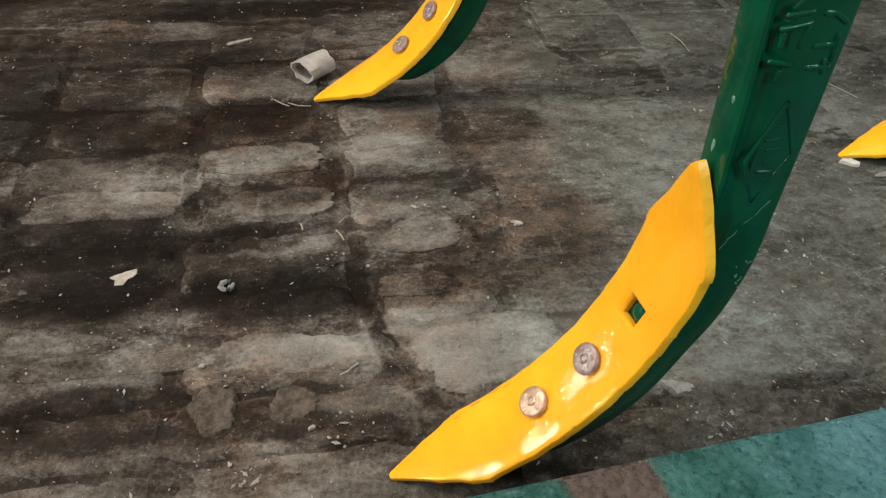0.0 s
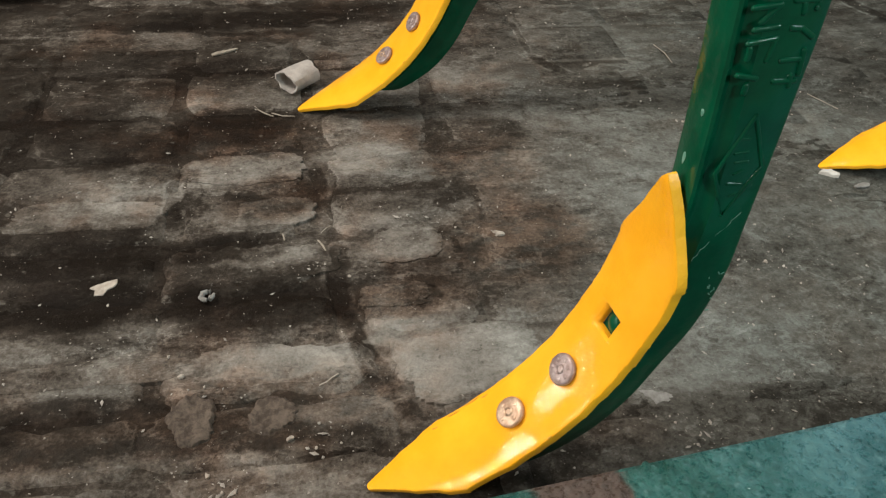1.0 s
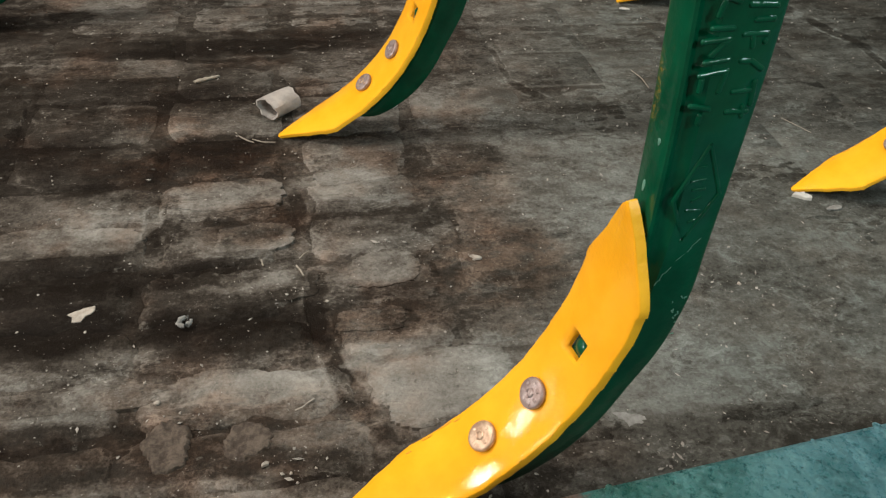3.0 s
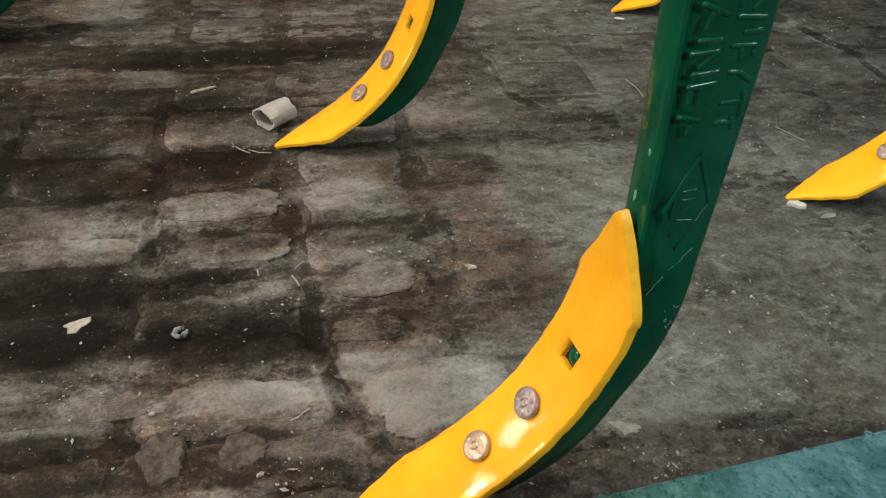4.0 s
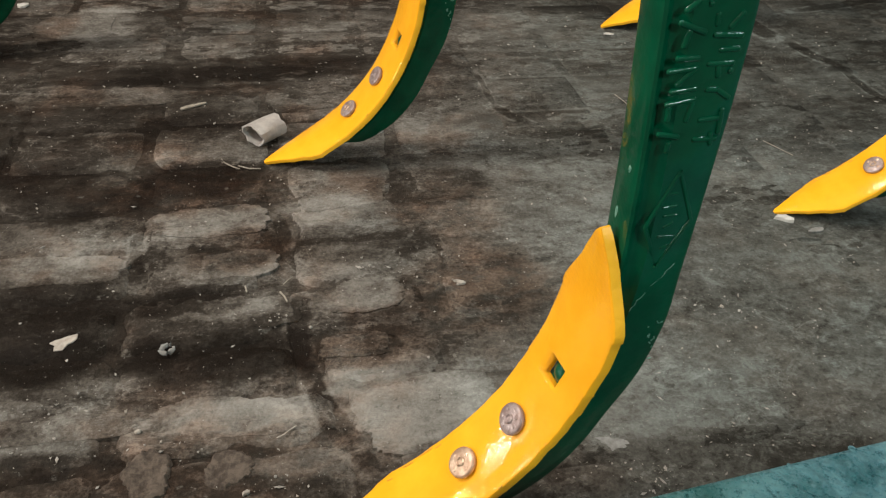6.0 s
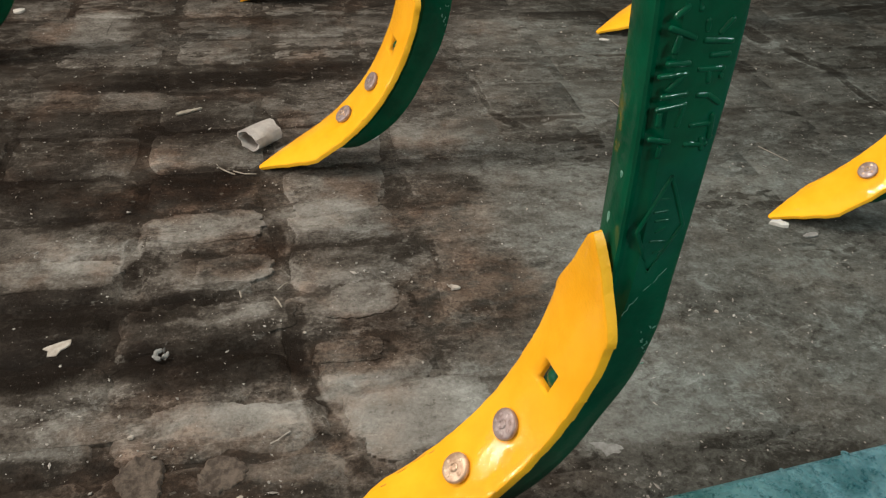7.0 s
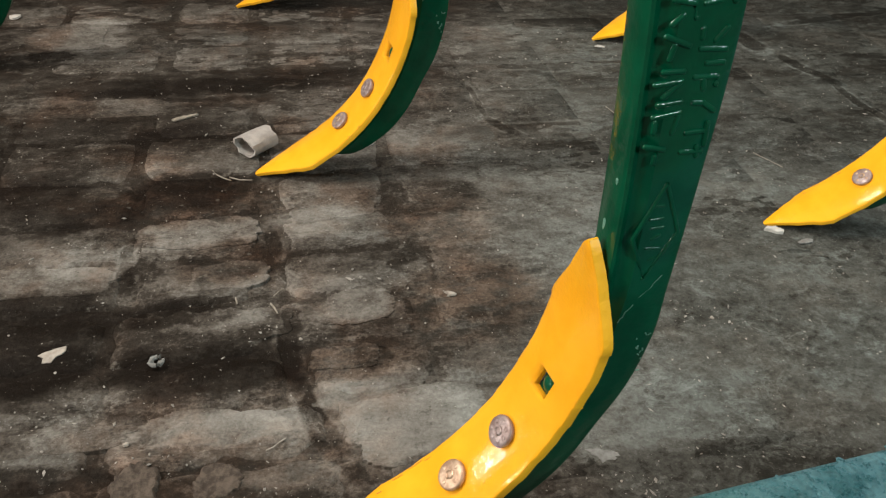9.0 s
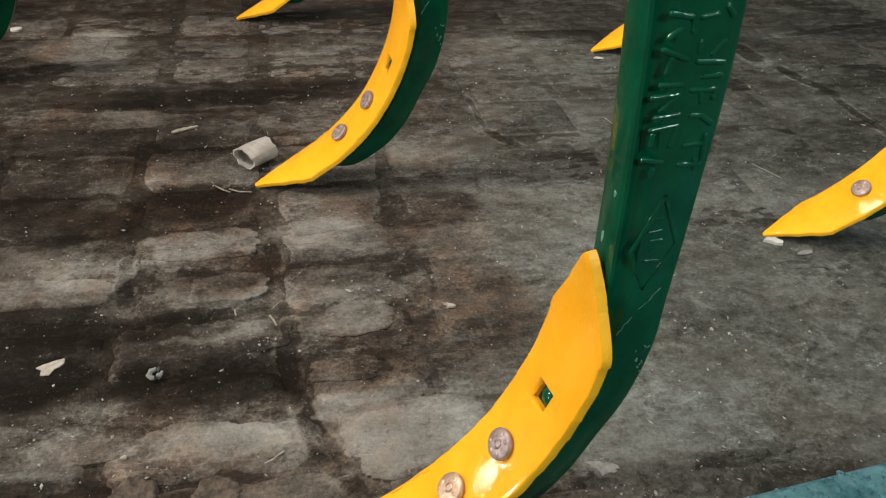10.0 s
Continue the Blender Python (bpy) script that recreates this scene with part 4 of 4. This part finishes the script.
for k in (0, RINGS - 1):
    for j in range(SIDES):
        i = (j + 1) % SIDES
        bm.faces.new((outer[k][j], outer[k][i], inner[k][i], inner[k][j]))
tube = thing("plastic_tube", bm, TUBE, "short crushed cloudy plastic tube on the floor by a shovel tip", "debris", degrees=28)
tube.matrix_world = pose(-0.211, 0.944, 0.0015, 0, 0, 57)

# threads and straw
def strand(name, points, radius, material, label):
    bm = bmesh.new()
    add_tube(bm, points, radius, 6)
    return thing(name, bm, material, label, "debris")


strand("thread", [(-0.089, 0.411, 0.002), (-0.083, 0.4145, 0.003), (-0.079, 0.420, 0.003), (-0.074, 0.426, 0.002)], 0.0006, PALE, "thin pale curled thread on the floor")
strand("straw", [(-0.125, 0.611, 0.002), (-0.119, 0.603, 0.003), (-0.114, 0.595, 0.002)], 0.0010, STRAW, "short pale straw lying on the brick floor")
strand("straw", [(-0.124, 0.624, 0.002), (-0.120, 0.631, 0.003), (-0.116, 0.638, 0.002)], 0.0006, STRAW, "thin pale straw lying on the brick floor")
strand("straw", [(-0.165, 0.617, 0.002), (-0.163, 0.612, 0.003), (-0.161, 0.607, 0.002)], 0.0009, STRAW, "short pale straw lying on the brick floor")
strand("straw", [(-0.258, 0.880, 0.002), (-0.250, 0.868, 0.004), (-0.236, 0.861, 0.002)], 0.0009, STRAW, "bit of pale straw by a shovel tip")
strand("straw", [(-0.232, 0.866, 0.002), (-0.216, 0.859, 0.003), (-0.200, 0.862, 0.002)], 0.0009, STRAW, "bit of pale straw by a shovel tip")
strand("straw", [(-0.247, 0.868, 0.002), (-0.238, 0.861, 0.003), (-0.228, 0.858, 0.002)], 0.0009, STRAW, "bit of pale straw by a shovel tip")
strand("straw", [(0.535, 1.03, 0.002), (0.552, 1.007, 0.003), (0.568, 0.99, 0.002)], 0.0006, STRAW, "thin straw lying on the grey floor")
strand("straw", [(0.325, 1.16, 0.002), (0.338, 1.13, 0.003), (0.345, 1.10, 0.002)], 0.0007, STRAW, "thin straw lying on the grey floor")

# grit and dust specks, past counting
rng = random.Random(8)
HEAPS = [(-0.075, 0.354), (-0.146, 0.296), (-0.13, 0.575), (0.25, 0.39), (-0.02, 0.66), (-0.30, 0.43), (0.37, 0.63)]
verts, faces = [], []
for k in range(6500):
    x, y = rng.uniform(-0.75, 0.95), 0.22 + 1.35 * rng.random() ** 1.4
    r = 0.00034 + 0.0012 * rng.random() ** 6
    if k % 30 == 0:
        # swept together in small heaps
        hx, hy = HEAPS[(k // 30) % len(HEAPS)]
        x, y, r = rng.gauss(hx, 0.022), rng.gauss(hy, 0.014), r * 1.5
    if y > 0.8:
        r *= 1.1
    b = len(verts)
    turn, long = rng.uniform(0, 6.3), rng.choice((1.0, 1.0, 1.6, 2.6))
    for dx, dy, dz in ((1, 0, 0.2), (0, 1, 0.3), (-1, 0, 0.2), (0, -1, 0.3), (0.1, 0.1, 1), (0, 0, -1.5)):
        a, c = dx * r * long * rng.uniform(0.6, 1.3), dy * r * rng.uniform(0.6, 1.3)
        verts.append((x + a * math.cos(turn) - c * math.sin(turn), y + a * math.sin(turn) + c * math.cos(turn), 0.0012 + dz * r * 0.8))
    for a, c in ((0, 1), (1, 2), (2, 3), (3, 0)):
        faces += [(b + a, b + c, b + 4), (b + c, b + a, b + 5)]
data = bpy.data.meshes.new("grit")
data.from_pydata(verts, [], faces)
data.materials.append(GRIT)
tagged(new("grit", data), "pale grit and dust specks scattered on the floor", "grit", kind="stuff")

# ---- floor bricks, in courses along the tines ----
COURSES = [0.14, 0.205, 0.275, 0.345, 0.412, 0.478, 0.548, 0.632, 0.716, 0.802, 0.90, 1.018, 1.14, 1.25, 1.36, 1.47, 1.59, 1.71, 1.83, 1.96, 2.1]
COLUMNS = [-1.02, -0.86, -0.69, -0.51, -0.335, -0.145, 0.012, 0.185, 0.36, 0.53, 0.71, 0.90, 1.08, 1.26, 1.45, 1.64]

rng = random.Random(11)


def brick_mesh(lx, ly, chip, height, per_long=9, per_short=5):
    """One worn brick: a ragged outline that slopes away under the dirt, and an uneven top."""
    ring = []
    for a, b, per in (((-1, -1), (1, -1), per_long), ((1, -1), (1, 1), per_short), ((1, 1), (-1, 1), per_long), ((-1, 1), (-1, -1), per_short)):
        for k in range(per):
            f = (k + rng.uniform(-0.25, 0.25) * (k > 0)) / per
            px, py = a[0] + (b[0] - a[0]) * f, a[1] + (b[1] - a[1]) * f
            corner = chip * rng.uniform(0.2, 1.2) if k == 0 else 0.0
            bite = chip * rng.choice((0.2, 0.5, 0.8, 1.6))
            ring.append((px * (lx / 2 - rng.uniform(0, 0.6) * bite - corner), py * (ly / 2 - rng.uniform(0, 1) * bite - corner)))
    m = len(ring)
    verts = [(x, y, -0.0052) for x, y in ring]
    slope = 0.004 + 0.5 * chip
    verts += [(x * (1 - slope / lx), y * (1 - slope / ly), height * rng.uniform(0.4, 1.0)) for x, y in ring]
    faces = []
    for k in range(m):
        j = (k + 1) % m
        faces.append((k, j, m + j, m + k))
    faces.append(tuple(range(m, 2 * m)))
    return verts, faces


far_verts, far_faces = [], []
for r in range(len(COURSES) - 1):
    for c in range(len(COLUMNS) - 1):
        x0, x1 = COLUMNS[c] + rng.uniform(-0.012, 0.012), COLUMNS[c + 1] + rng.uniform(-0.012, 0.012)
        y0, y1 = COURSES[r], COURSES[r + 1]
        drift = 0.45 * max(0.0, 0.56 - (y0 + y1) / 2)      # one joint wanders sideways in the nearest courses
        x0 += drift + 0.008 if c == 6 else 0.0
        x1 += drift - 0.008 if c == 5 else 0.0
        smooth_side = min(1.0, max(0.0, (x0 - 0.0) / 0.3))
        gap = 0.002
        chip = 0.006 * (1 - smooth_side) + 0.002
        wide = 0.004 * (1 - smooth_side) * rng.uniform(0.5, 1.2)
        wide *= 1.0 if y1 < 0.85 else 0.35
        height = rng.uniform(-0.0010, 0.0008) * (1 - 0.5 * smooth_side)
        verts, faces = brick_mesh(x1 - x0 - gap - wide, y1 - y0 - gap, chip, height)
        cx, cy = (x0 + x1) / 2, (y0 + y1) / 2
        place = pose(cx * math.cos(ROW_TURN) - cy * math.sin(ROW_TURN), cx * math.sin(ROW_TURN) + cy * math.cos(ROW_TURN), 0, 0, 0, 13 + rng.uniform(-0.6, 0.6))
        if r > 15:
            far_faces += [tuple(k + len(far_verts) for k in f) for f in faces]
            far_verts += [tuple(place @ Vector(v)) for v in verts]
        else:
            data = bpy.data.meshes.new("brick")
            data.from_pydata(verts, [], faces)
            data.materials.append(BRICK)
            data.polygons.foreach_set("use_smooth", [True] * len(faces))
            brick = new("brick", data)
            brick.matrix_world = place
            brick.parent = floor
# the same courses go on over the rest of the shed's floor
c, t = math.cos(ROW_TURN), math.sin(ROW_TURN)
for row in range(-44, 60):
    for col in range(-28, 32):
        across, along = row * 0.105 + 0.02, (col + 0.5 * (row % 2)) * 0.175
        if COURSES[0] - 0.05 < across < COURSES[-1] + 0.05 and COLUMNS[0] - 0.08 < along < COLUMNS[-1] + 0.08:
            continue
        x, y = along * c - across * t, along * t + across * c
        if not (LOW[0] + 0.1 < x < HIGH[0] - 0.1 and LOW[1] + 0.1 < y < HIGH[1] - 0.1):
            continue
        verts, faces = brick_mesh(0.171, 0.101, 0.006, rng.uniform(-0.0010, 0.0008), 4, 2)
        far_faces += [tuple(k + len(far_verts) for k in f) for f in faces]
        far_verts += [(x + a * c - b * t, y + a * t + b * c, z) for a, b, z in verts]
data = bpy.data.meshes.new("far_bricks")
data.from_pydata(far_verts, [], far_faces)
data.materials.append(BRICK)
tagged(new("far_bricks", data), kind="stuff").parent = floor

# thin worn skins of old cement left on the bricks: x, y, half length, half width
SKINS = [
    (0.048, 0.458, 0.069, 0.044), (-0.235, 0.736, 0.070, 0.035), (-0.086, 0.817, 0.058, 0.037), (-0.139, 0.579, 0.048, 0.023),
    (-0.028, 0.618, 0.043, 0.029), (-0.033, 0.537, 0.038, 0.018), (-0.140, 0.432, 0.067, 0.027), (-0.294, 0.404, 0.084, 0.016),
    (-0.387, 0.623, 0.084, 0.029), (-0.097, 0.313, 0.081, 0.018), (-0.181, 0.658, 0.048, 0.025),
    (0.157, 0.964, 0.049, 0.027), (0.163, 0.874, 0.022, 0.017), (-0.630, 1.303, 0.071, 0.066), (-0.487, 1.039, 0.123, 0.033),
    (-0.164, 1.084, 0.074, 0.047),
]
rng = random.Random(23)
for k, (x, y, half, wide) in enumerate(SKINS):
    count = 150
    waves = [(rng.uniform(0.35, 1.0) / q ** 0.8, q, rng.uniform(0, 6.3)) for q in (2, 3, 4, 5, 7, 9, 12, 16, 21, 28, 37, 48)]
    ring = []
    for j in range(count):
        q = 2 * math.pi * j / count
        r = 1.0 / (abs(math.cos(q)) ** 4 + abs(math.sin(q)) ** 4) ** 0.25
        torn = sum(a * math.sin(f * q + p) for a, f, p in waves)
        r += min(0.25, max(-0.45, 0.17 * torn)) + rng.uniform(-0.03, 0.03)
        ring.append((half * 0.95 * r * math.cos(q), wide * 0.95 * r * math.sin(q)))
    top = 0.0004 + 0.0006 * rng.random()
    verts = [(a, b, -0.004) for a, b in ring]
    verts += [(a - 0.0007 * a / half, b - 0.0007 * b / wide, top * rng.uniform(0.75, 1.1)) for a, b in ring]
    verts += [(0.8 * a, 0.8 * b, top * rng.uniform(0.7, 0.9)) for a, b in ring] + [(0, 0, top * 0.7)]
    faces = []
    for j in range(count):
        i = (j + 1) % count
        faces += [(j, i, count + i, count + j), (count + j, count + i, 2 * count + i, 2 * count + j), (2 * count + j, 2 * count + i, 3 * count)]
    data = bpy.data.meshes.new("cement_skin")
    data.from_pydata(verts, [], faces)
    data.materials.append(CRUST)
    skin = new("cement_skin", data)
    skin.matrix_world = pose(x, y, 0, 0, 0, 13 + rng.uniform(-4, 4))
    skin.parent = floor
